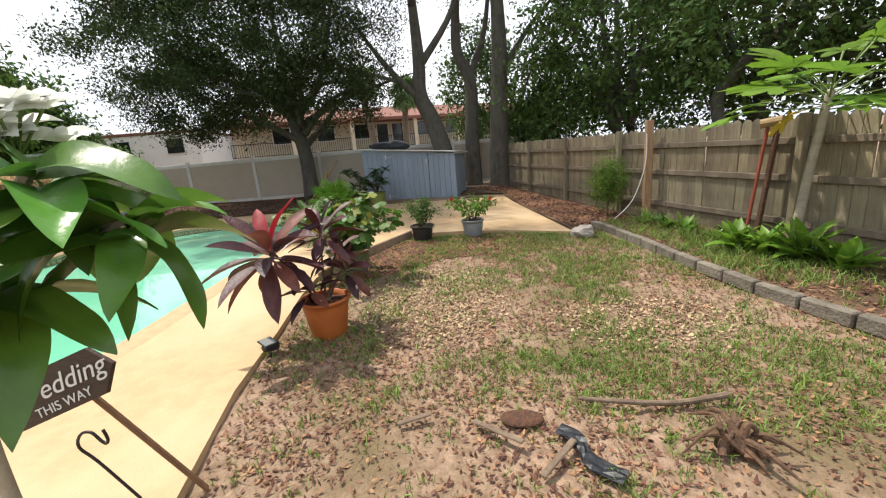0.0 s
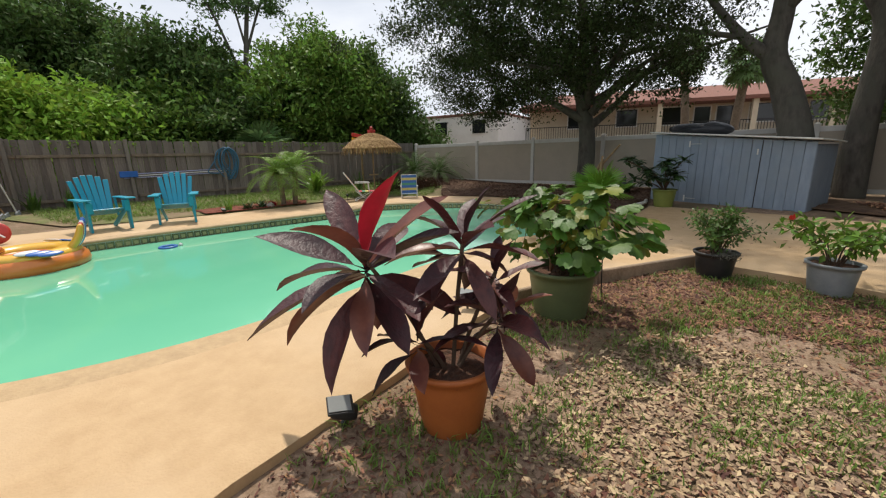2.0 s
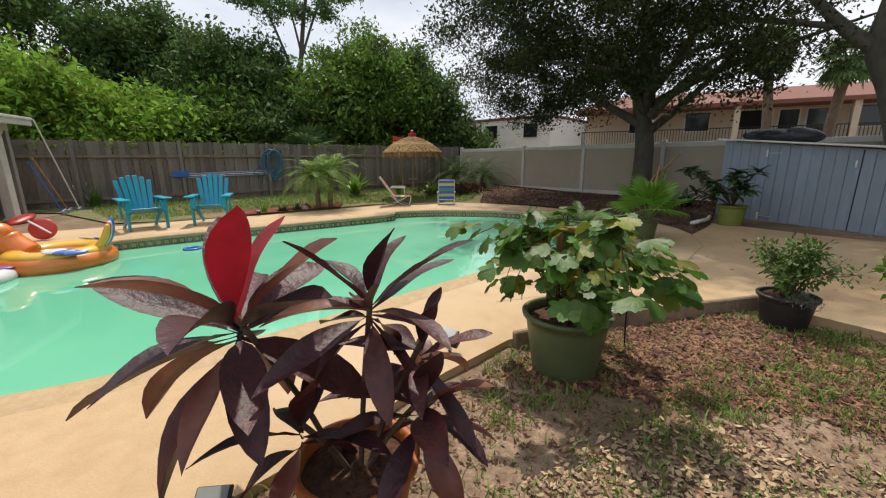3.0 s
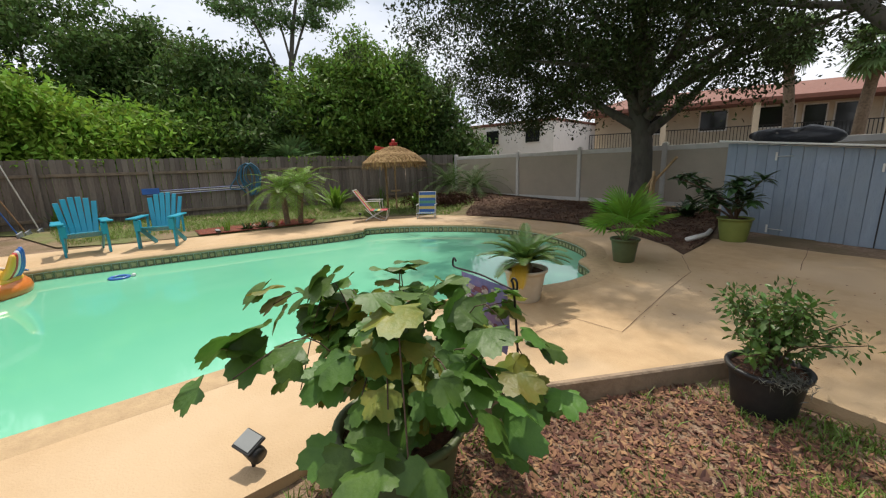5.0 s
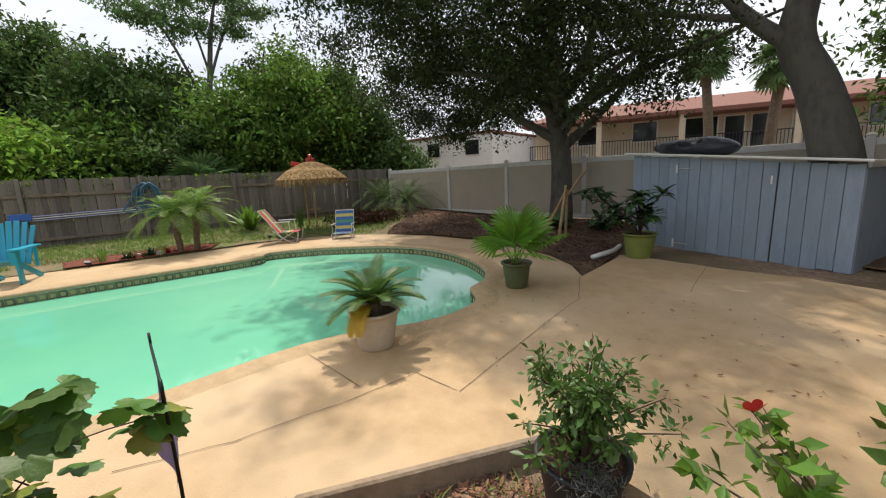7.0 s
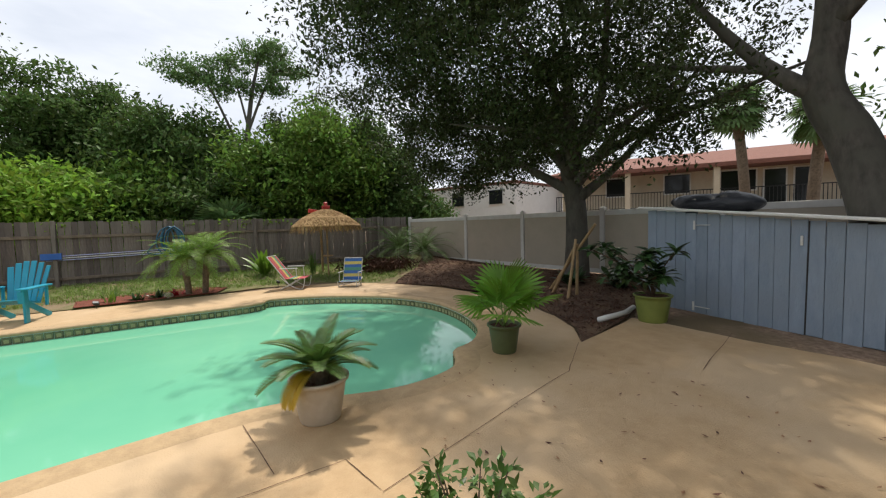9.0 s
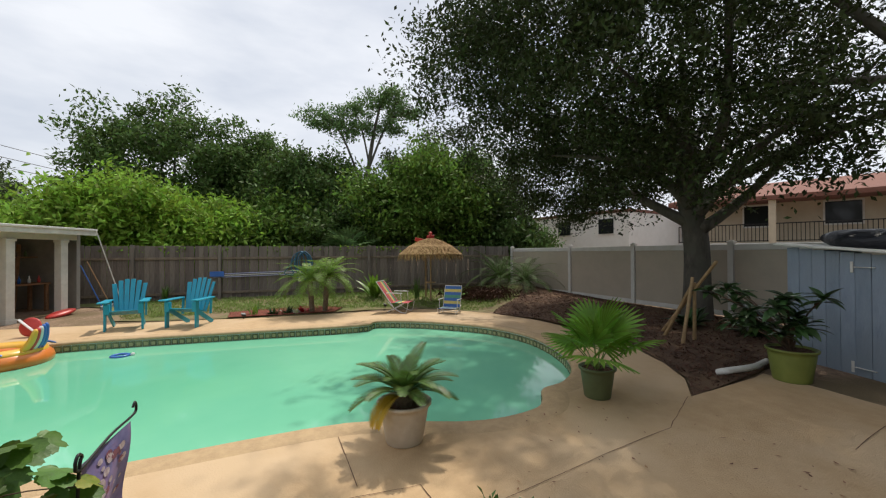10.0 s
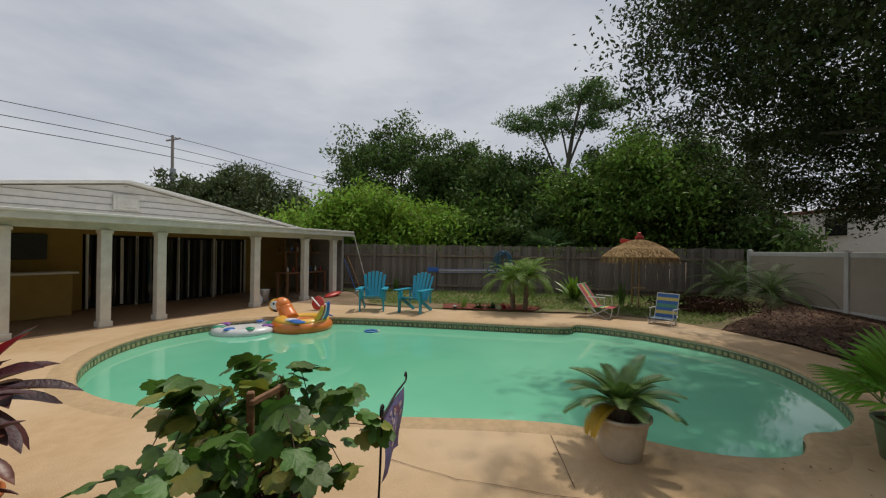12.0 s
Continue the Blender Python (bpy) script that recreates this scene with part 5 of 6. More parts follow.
def beach_chair(at, yaw, cols, label, recline=38, seat_z=0.22, scale=1.0):
    """Faces local -y."""
    t = thing("beach_chair", pose(*at, 0, 0, yaw) @ Matrix.Scale(scale, 4), label, "chair", "folding chairs")
    back = Vector((0, math.sin(radians(recline)), math.cos(radians(recline))))
    for s in (-1, 1):
        x = s * 0.27
        b0 = Vector((x, 0.20, seat_z))
        part("back_tube", tube([b0 - back * 0.2, b0 + back * 0.66], 0.011, 7), STEELW, t)
        part("leg_loop", tube(curve_pts([(x, 0.30, seat_z + 0.05), (x, 0.06, 0.10), (x, -0.20, 0.012), (x, -0.27, seat_z)], 4), 0.010, 7), STEELW, t)
        part("rear_leg", tube([(x * .96, -0.16, seat_z), (x * .96, 0.30, 0.012)], 0.010, 7), STEELW, t)
        part("armrest", join(box(0.04, 0.42, 0.022, pose(x * 1.08, 0.09, seat_z + 0.24)), tube([(x * 1.05, -0.10, seat_z), (x * 1.05, -0.08, seat_z + 0.24)], 0.009, 6)), STEELW, t)
    part("top_tube", tube([Vector((-0.27, 0.20, seat_z)) + back * 0.66, Vector((0.27, 0.20, seat_z)) + back * 0.66], 0.011, 7), STEELW, t)
    part("foot_tube", tube([(-0.26, 0.30, 0.012), (0.26, 0.30, 0.012)], 0.010, 7), STEELW, t)
    n = len(cols)
    for k, c in enumerate(cols):
        a = Vector((0, 0.20, seat_z)) + back * (0.64 * k / n)
        b = Vector((0, 0.20, seat_z)) + back * (0.64 * (k + 1) / n)
        if label.startswith("red"):
            x0, x1 = -0.26 + 0.52 * k / n, -0.26 + 0.52 * (k + 1) / n
            e = back * 0.64
            q = [Vector((x0, 0.2, seat_z)), Vector((x1, 0.2, seat_z)), Vector((x1, 0.2, seat_z)) + e, Vector((x0, 0.2, seat_z)) + e]
        else:
            q = [Vector((-0.26, a.y, a.z)), Vector((0.26, a.y, a.z)), Vector((0.26, b.y, b.z)), Vector((-0.26, b.y, b.z))]
        nn = Vector((0, -0.008, 0.004))
        part("back_stripe", (q + [v + nn for v in q], [(0, 1, 2, 3), (7, 6, 5, 4), (0, 4, 5, 1), (1, 5, 6, 2), (2, 6, 7, 3), (3, 7, 4, 0)]), c, t)
        part("seat_stripe", box(0.52, 0.44 / n, 0.01, pose(0, -0.25 + 0.44 * (k + 0.5) / n, seat_z - 0.004)), c, t)
    return t


beach_chair((-10.45, 9.1, 0.0), 150, (CANVASRED, CANVASRED, CANVASYEL, CANVASGREEN, CANVASRED), "red-striped folding beach chair reclined on the deck", 36, 0.26, 1.12)
beach_chair((-9.75, 10.35, 0.0), 52, (CANVASBLUE, CANVASYEL, CANVASBLUE, CANVASGREEN, CANVASBLUE, CANVASYEL, CANVASBLUE), "blue-striped low beach chair on the deck", 18, 0.16, 0.95)

# thatched umbrella
R = random.Random(44)
umb = thing("thatched_umbrella", pose(-11.9, 10.4, 0.06) @ Matrix.Scale(1.04, 4), "thatched tiki umbrella with a bamboo pole", "umbrella")
part("pole", tube([(0, 0, 0), (0, 0, 2.12)], 0.026, 10), BAMBOO, umb)
part("table_ring", lathe([(0.03, 0.62), (0.16, 0.62), (0.17, 0.64), (0.16, 0.66), (0.03, 0.66)], 18), BAMBOO, umb)
part("canopy", lathe([(0.03, 2.06), (0.35, 1.98), (0.7, 1.82), (1.02, 1.56), (1.03, 1.53), (0.7, 1.78), (0.35, 1.93), (0.03, 2.0)], 40), THATCH, umb)
sv, sf = [], []
for k in range(3200):
    a = R.uniform(0, 6.283)
    t = R.random() ** 0.7
    r0 = 0.05 + 0.98 * t
    z0 = 2.07 - 0.12 * (r0) - 0.37 * r0 * r0
    L = R.uniform(.14, .30)
    r1 = r0 + L * 0.55 * (1 - 0.5 * t)
    z1 = z0 - L * (0.35 + 0.65 * t)
    w = 0.010
    u = Vector((-math.sin(a), math.cos(a), 0)) * w
    p0, p1 = Vector((r0 * math.cos(a), r0 * math.sin(a), z0 + 0.015)), Vector((r1 * math.cos(a + .03), r1 * math.sin(a + .03), z1 + 0.02))
    o = len(sv)
    sv += [p0 - u, p0 + u, p1 + u * 0.4, p1 - u * 0.4]
    sf.append((o, o + 1, o + 2, o + 3))
tagged(part("thatch", (sv, sf), THATCH, umb), kind="stuff")
part("finial", join(moved(box(0.20, 0.20, 0.10), pose(0, 0, 2.07)), lathe([(0.02, 2.15), (0.05, 2.16), (0.06, 2.26), (0.03, 2.28)], 10)), REDV, umb, "red cap")

# little painted arrow boards on a post behind the umbrella
arrows = thing("arrow_signpost", pose(-12.75, 10.45, 0.08), "red, yellow and orange arrow boards on a post", "signpost")
part("post", box(0.06, 0.06, 2.1), BAMBOO, arrows)
for k, m in enumerate((REDV, YELLOWV, ORANGEV)):
    z = 2.06 - 0.17 * k
    part("arrow_board", beam((0.04, -0.40, z + 0.06), (0.04, 0.28, z - 0.05), 0.025, 0.13), m, arrows)

# pool toys
R = random.Random(45)
def torus(R0, r, n=40, m=14, sq=0.8):
    v = [Vector(((R0 + r * math.cos(b)) * math.cos(a), (R0 + r * math.cos(b)) * math.sin(a), r * sq * math.sin(b))) for a in [2 * math.pi * i / n for i in range(n)] for b in [2 * math.pi * j / m for j in range(m)]]
    return v, [(i * m + j, ((i + 1) % n) * m + j, ((i + 1) % n) * m + (j + 1) % m, i * m + (j + 1) % m) for i in range(n) for j in range(m)]


def ball(rx, ry, rz, m, n=18):
    return moved(lathe([(max(0.001, math.sin(math.pi * k / 12)), -math.cos(math.pi * k / 12)) for k in range(13)], n), m @ Matrix.Diagonal((rx, ry, rz, 1)))


bird = thing("bird_pool_float", pose(-7.95, 1.45, WATER_Z + 0.07, 0, 0, 78), "orange inflatable bird ring floating in the pool", "pool float")
part("ring", torus(0.50, 0.24), ORANGEV, bird, smooth=True)
part("collar", moved(torus(0.50, 0.16, 40, 12, 0.6), pose(0, 0, 0.135)), YELLOWV, bird, smooth=True)
part("neck", tube(curve_pts([(-0.42, 0.05, 0.1), (-0.60, 0.08, 0.32), (-0.66, 0.08, 0.46)], 4), [0.22, 0.22, 0.21, 0.2, 0.19, 0.19, 0.19, 0.17, 0.13], 16), ORANGEV, bird, smooth=True)
hd = part("head", ball(0.22, 0.20, 0.19, pose(-0.72, 0.06, 0.46)), ORANGEV, bird, smooth=True)
for s in (-1, 1):
    part("face_patch", ball(0.13, 0.03, 0.11, pose(-0.78, 0.06 + s * 0.18, 0.46, 0, 0, -s * 12)), WHITEV, hd, smooth=True)
    part("eye", ball(0.03, 0.015, 0.03, pose(-0.78, 0.06 + s * 0.212, 0.50)), BLACKPL, hd)
part("beak", tube(curve_pts([(-0.85, 0.06, 0.47), (-0.97, 0.06, 0.46), (-1.04, 0.06, 0.36), (-1.02, 0.06, 0.26)], 4), [0.14, 0.14, 0.135, 0.13, 0.125, 0.12, 0.11, 0.10, 0.085, 0.07, 0.05, 0.03, 0.01], 14), YELLOWV, hd, smooth=True)
part("lower_beak", ball(0.07, 0.07, 0.06, pose(-0.92, 0.06, 0.31)), BLACKPL, hd, smooth=True)
for k, c in enumerate((YELLOWV, REDV, WHITEV, BLUEV, BLUEV)):
    part("tail_stripe", tube(curve_pts([(0.50, -0.16 + 0.08 * k, 0.12), (0.66, -0.13 + 0.065 * k, 0.34), (0.72, -0.10 + 0.05 * k, 0.55 + 0.02 * k)], 4), [0.05, 0.055, 0.055, 0.055, 0.052, 0.05, 0.045, 0.04, 0.02], 10), c, bird, smooth=True)
for s in (-1, 1):
    for k in range(3):
        part("wing_feather", ball(0.15, 0.055, 0.02, pose(0.18 + 0.12 * k, s * 0.56, 0.24 - 0.02 * k, s * -28, 0, s * -30)), WHITEV if k == 0 else BLUEV, bird, smooth=True)
ringf = thing("round_pool_float", pose(-7.35, 0.35, WATER_Z + 0.03), "white round float with coloured panels in the pool", "pool float")
part("tube_ring", torus(0.60, 0.15, sq=0.8), WHITEV, ringf, smooth=True)
part("mesh_seat", lathe([(0.001, 0.05), (0.5, 0.06)], 30), WHITEV, ringf)
for k in range(8):
    a = k * 0.785
    part("colour_panel", moved(ball(0.15, 0.10, 0.03, Matrix.Identity(4), 12), pose(0.57 * math.cos(a), 0.57 * math.sin(a), 0.115, 0, 0, math.degrees(a))), (BLUEV, GREENV, PURPLEV, GREENV)[k % 4], ringf, smooth=True)
therm = thing("floating_skimmer", pose(-7.95, 3.25, WATER_Z + 0.012), "small blue ring floating on the water", "pool float")
part("ring", torus(0.13, 0.03, 24, 8), BLUEV, therm, smooth=True)
part("cap", ball(0.035, 0.035, 0.035, pose(0, 0.2, 0.01)), WHITEV, therm)
dive = thing("dive_flag_float", pose(-9.6, 1.0, 0.0, 0, 0, 20), "orange and white inflatable leaning on the deck", "pool toy")
part("cushion", moved(ball(0.21, 0.05, 0.20, pose(0, 0, 0.20, -12, 10, 60)), Matrix.Identity(4)), REDV, dive, smooth=True)
part("white_band", moved(beam((-0.14, -0.11, 0.38), (0.14, -0.09, 0.12), 0.07, 0.02), pose(0, 0, 0, 0, 0, 60)), WHITEV, dive)

# ---- planting and clutter by the old fence ----
R = random.Random(46)
def feather_palm(at, h, n, L, label, seed, lean=(0, 0), leaf=PALMLEAF):
    R = random.Random(seed)
    t = thing("date_palm", pose(*at), label, "palm", "small palms")
    part("trunk", tube(curve_pts([(0, 0, -0.05), (lean[0] * .4, lean[1] * .4, h * .5), (lean[0], lean[1], h)], 5), [0.085, 0.075, 0.07, 0.075, 0.07, 0.08, 0.075, 0.08, 0.085, 0.09, 0.10], 12), PALMBARK, t)
    for k in range(n):
        a = k * 2.399
        el = math.radians(72 - 78 * k / n)
        d = (math.cos(a) * math.cos(el), math.sin(a) * math.cos(el), math.sin(el))
        part("frond", moved(pinnate(L * R.uniform(.8, 1.1), 34, 0.016, 0.21, R.uniform(.6, 1.05), v_angle=0.3, r=R), place((lean[0], lean[1], h), d)), leaf, t)


feather_palm((-10.98, 6.62, 0.0), 0.95, 28, 1.15, "pygmy date palm in a red-mulched bed", 1, (0.02, -0.08))
feather_palm((-11.0, 6.96, 0.0), 1.05, 28, 1.15, "pygmy date palm in a red-mulched bed", 2, (0.0, 0.1))
feather_palm((-13.9, 13.9, 0.1), 0.6, 42, 2.0, "large dark arching palm in the fence corner", 3, leaf=DEEPLEAF)
feather_palm((-12.9, 14.5, 0.1), 0.5, 36, 1.7, "large dark arching palm in the fence corner", 4, leaf=DEEPLEAF)


def low_plant(at, n, L, W, m, label, seed, name="border_plant", up=(35, 85), droop=(.2, .7)):
    R = random.Random(seed)
    t = thing(name, pose(*at), label, "plant", "border plants")
    for k in range(n):
        a = R.uniform(0, 6.28)
        el = math.radians(R.uniform(*up))
        d = (math.cos(a) * math.cos(el), math.sin(a) * math.cos(el), math.sin(el))
        o = (R.uniform(-.08, .08), R.uniform(-.08, .08), 0)
        part("leaf", moved(blade(L * R.uniform(.7, 1.15), W, .2, R.uniform(*droop), 6, 0.8), place(o, d, R.uniform(-.3, .3))), m, t, smooth=True)


low_plant((-13.2, 8.7, 0.1), 26, 1.0, 0.16, HIBLEAF, "broad-leaved clump beside the old fence", 61)
low_plant((-12.3, 10.0, 0.1), 22, 0.85, 0.03, SHRUBLEAF, "upright strappy clump under the umbrella", 62, up=(60, 88), droop=(.05, .3))
low_plant((-11.9, 11.2, 0.1), 26, 0.6, 0.12, HIBLEAF, "low green leafy plant by the mulch", 63)
low_plant((-14.0, 1.3, 0.1), 24, 0.65, 0.06, SHRUBLEAF, "strappy plants against the old fence", 64, up=(60, 88), droop=(.05, .3))
low_plant((-14.0, 2.0, 0.1), 20, 0.6, 0.06, SHRUBLEAF, "strappy plants against the old fence", 65, up=(60, 88), droop=(.05, .3))
low_plant((-10.95, 5.1, 0.0), 16, 0.42, 0.03, HIBLEAF, "spiky young plant in red mulch", 66, up=(55, 85), droop=(.05, .3))
for k, (x, y) in enumerate(((-10.95, 5.6), (-10.98, 6.0), (-11.05, 6.35))):
    low_plant((x, y, 0.0), 22, 0.26, 0.06, RUBBERLEAF if k < 2 else CORDYRED, "small bedding plant in red mulch", 67 + k)
low_plant((-5.5, 14.3, 0.1), 40, 0.5, 0.16, RUBBERLEAF, "dark broad-leaved clump at the foot of the oak", 71)
low_plant((-4.4, 14.6, 0.1), 30, 0.5, 0.16, RUBBERLEAF, "dark broad-leaved clump behind the stakes", 72)

rock = thing("rock", pose(-10.9, 6.2, 0.03), "rounded pale rock in the mulch", "rock")
part("stone", moved(ball(.13, .1, .09, pose(0, 0, 0.04)), Matrix.Identity(4)), ROCK, rock, smooth=True)

FX = lambda y: -14.0 - 1.25 * (y + 6) / 21
hose = thing("garden_hose", pose(FX(6.2) + 0.07, 6.2, 0), "blue hose coiled on the old fence", "hose")
R = random.Random(47)
for k in range(7):
    w, d = R.uniform(.16, .34), R.uniform(.6, 1.45)
    c = R.uniform(-.1, .1)
    part("loop", tube(curve_pts([(0.03 + .012 * k, c, 1.80), (0.05 + .012 * k, c + w * .8, 1.60), (0.05 + .01 * k, c + w, 1.80 - d * .6), (0.05, c + .05, 1.80 - d), (0.05 + .01 * k, c - w, 1.80 - d * .6), (0.05 + .012 * k, c - w * .8, 1.62), (0.03 + .012 * k, c, 1.80)], 6), 0.019, 7), HOSE, hose, smooth=True)
part("hanging_end", tube(curve_pts([(0.06, -.1, 1.75), (0.08, -.5, 1.2), (0.06, -.62, 0.98), (0.05, -.3, 0.92)], 5), 0.019, 7), HOSE, hose, smooth=True)
for k, (z, m) in enumerate(((1.02, POLEBLUE), (0.96, WHITE), (0.90, POLEBLUE))):
    poleo = thing("pool_pole", pose(FX(3.6) + 0.10, 3.5 - .1 * k, z), "long pool-cleaning pole hung on the old fence", "pole", "pool poles")
    part("shaft", tube([(0, 0, 0), (-0.16, 2.75, 0.06)], 0.016, 7), m, poleo)
net = thing("pool_net", pose(FX(3.4) + 0.14, 3.42, 0.93), "blue pool skimmer net on the fence", "net")
part("net_frame", box(0.05, 0.44, 0.18, pose(0, 0, 0)), BLUEV, net)

pile = thing("brush_pile", pose(-12.0, 12.3, 0.1), "brown heap of dead palm fronds", "brush pile", kind="stuff")
q = np.random.RandomState(9)
leaf_cloud("dead_fronds", q.normal(size=(1600, 3)) * (.5, .55, .10) + (0, 0, .14), 0.30, SOIL, pile, ratio=0.07, seed=3)

# young tree stakes and the drain pipe in the bed
for k, (a, b) in enumerate((((-5.55, 13.6), (-4.1, 13.3, 1.5)), ((-4.6, 13.1), (-4.6, 13.35, 1.2)), ((-4.7, 13.5), (-4.6, 13.4, 1.1)), ((-5.2, 13.3), (-4.6, 13.35, 1.08)))):
    st = thing("tree_stake", pose(*a, 0.05), "pale wooden stake propped in a tripod", "stake", "tripod stakes")
    part("pole", tube([(0, 0, -0.02), (b[0] - a[0], b[1] - a[1], b[2])], [0.034, 0.028], 8), BAMBOO, st)
pipe = thing("drain_pipe", pose(-3.06, 12.2, 0.04), "white plastic drain pipe at the bed edge", "pipe")
part("tube", tube(curve_pts([(-0.12, -0.08, 0.0), (-0.02, -0.02, 0.045), (-0.05, 0.5, 0.04), (-0.2, 1.0, 0.04)], 6), 0.045, 10), WHITE, pipe, smooth=True)

# ---- along the board fence ----
KERB = [(2.85, 7.6), (3.04, 6.9), (3.32, 5.1), (3.51, 4.05), (3.82, 3.15), (4.7, 0.6)]
pts = []
for a, b in zip(KERB, KERB[1:]):
    m = int(math.hypot(b[0] - a[0], b[1] - a[1]) / 0.02)
    pts += [(a[0] + (b[0] - a[0]) * k / m, a[1] + (b[1] - a[1]) * k / m) for k in range(m)]
kerb = thing("kerb", pose(0, 0, 0), "concrete block edging along the fence bed", "kerb", kind="structure")
for k in range(len(pts) // 20):
    a, b = pts[k * 20], pts[min(k * 20 + 19, len(pts) - 1)]
    part("block", beam((a[0], a[1], 0.01 + rnd.uniform(-.008, .008)), (b[0], b[1], 0.01 + rnd.uniform(-.008, .008)), 0.10, 0.13, 0.012), CONCRETE, kerb)
heap("fence_bed", [(2.91, 7.6), (3.1, 6.9), (3.38, 5.1), (3.57, 4.05), (3.88, 3.15), (4.76, 0.6), (6.4, 0.6), (4.8, 5.4), (4.1, 7.6)], 0.09, MULCH, "soil bed with weeds between kerb and fence", 0.12, 0.03)
tall = thing("tall_post", pose(3.86, 7.85, 0), "tall reddish timber post with a hook", "post")
part("post", box(0.12, 0.12, 1.78), NEWPOST, tall)
part("hook", tube(curve_pts([(0, 0, 1.76), (0.03, 0, 1.84), (0.07, 0, 1.87)], 4), 0.012, 6), WHITE, tall)
rope = thing("rope", pose(3.78, 7.74, 0.05), "pale rope hanging from the post", "rope")
part("cord", tube(curve_pts([(0.0, 0.0, 1.5), (-0.04, -.08, 0.95), (-0.25, -.12, 0.35), (-0.55, -.1, 0.02)], 6), 0.008, 5), LETTER, rope)
redp = thing("leaning_plank", pose(4.42, 5.85, 0.05), "red plank and dark timber leaning on the fence", "plank")
part("red_plank", beam((0, 0, 0), (0.12, -0.04, 1.5), 0.07, 0.03), REDWOOD, redp)
part("dark_plank", beam((0.05, -0.14, 0), (0.16, -0.16, 1.46), 0.09, 0.04), SOIL, redp)
part("log_cap", tube([(0.05, -0.02, 1.5), (0.19, -0.2, 1.53)], 0.06, 10), BAMBOO, redp)
stick = thing("leaning_branch", pose(4.72, 4.35, 0.05), "bare grey branch leaning on the fence", "branch")
part("branch", tube(curve_pts([(0, 0, 0), (0.1, -0.15, 0.4), (0.24, -0.3, 0.9), (0.3, -0.45, 1.35)], 4), [0.035] * 6 + [0.025] * 7, 8), DRYWOOD, stick)

R = random.Random(48)
pap = thing("papaya_tree", pose(4.5, 5.1, 0.04) @ Matrix.Diagonal((1.25, 1, 0.86, 1)), "young papaya tree with a yellowing leaf by the fence", "tree")
part("trunk", tube(curve_pts([(0, 0, 0), (0.03, -0.02, 0.8), (0.08, -0.06, 1.85), (0.10, -0.08, 2.1)], 5), np.linspace(0.046, 0.03, 16), 12), PAPBARK, pap, smooth=True)
for k in range(19):
    a = k * 2.399
    el = math.radians(62 - 66 * k / 19)
    L = R.uniform(.42, .72)
    d = Vector((math.cos(a) * math.cos(el), math.sin(a) * math.cos(el), math.sin(el)))
    b = Vector((0.09, -0.08, 2.08 - 0.012 * k))
    e = b + d * L
    part("leaf_stalk", tube([b, b + d * L * .5 + Vector((0, 0, .02)), e], 0.008, 5), GREENSTEM, pap)
    part("leaf", moved(lobed(R.uniform(.42, .58), 7, 0.62, 0.25), place(e, d + Vector((0, 0, -.35)), R.uniform(-.2, .2))), PAPLEAF, pap, smooth=True)
part("leaf_stalk", tube([(0.08, -0.06, 1.92), (-0.1, 0.1, 1.86)], 0.007, 5), YELLOWLEAF, pap)
part("leaf", moved(lobed(.40, 7, .5, .3), place((-0.1, 0.1, 1.86), (-0.5, 0.1, -.6))), YELLOWLEAF, pap, "yellow dying leaf", smooth=True)

for k in range(15):
    t = k / 15
    y = 7.1 - 5.2 * t
    x = 4.0 - .33 * (y - 7.9) - R.uniform(.25, .7)
    low_plant((x, y, 0.05), 15, R.uniform(.16, .34), R.uniform(.04, .08), (SHRUBLEAF, HIBLEAF, PAPLEAF)[k % 3], "weedy green plant in the fence bed", 80 + k)
low_plant((3.62, 7.2, 0.06), 26, 0.34, 0.025, PALMLEAF, "pale strappy clump in the fence bed", 99, up=(30, 80))
for k in range(4):
    low_plant((4.0 + .16 * k, 5.3 - .3 * k, 0.05), 22, R.uniform(.4, .55), 0.13, PAPLEAF, "leafy papaya seedling by the trunk", 100 + k)
fern = thing("feathery_shrub", pose(3.3, 8.35, 0.0), "feathery bright green shrub by the fence", "shrub")
part("stem", tube([(0, 0, 0), (0.02, 0, .4), (0, 0, .8)], .012, 6), STEM, fern)
q = np.random.RandomState(12)
leaf_cloud("foliage", q.normal(size=(2600, 3)) * (.16, .16, .22) + (0, 0, .68), .12, PALMLEAF, fern, ratio=.06, seed=4)
edge_rock = thing("rock", pose(2.5, 6.85, -0.04), "pale limestone rock at the slab corner", "rock")
bm = bmesh.new()
bmesh.ops.create_icosphere(bm, subdivisions=3, radius=1)
for v in bm.verts:
    k = 1 + .28 * noise.noise(v.co * 1.7)
    v.co = Vector((v.co.x * .20 * k, v.co.y * .15 * k, max(0, v.co.z * .13 * k + .07)))
bm.verts.index_update()
part("stone", ([v.co.copy() for v in bm.verts], [tuple(v.index for v in f.verts) for f in bm.faces]), ROCK, edge_rock)
bm.free()

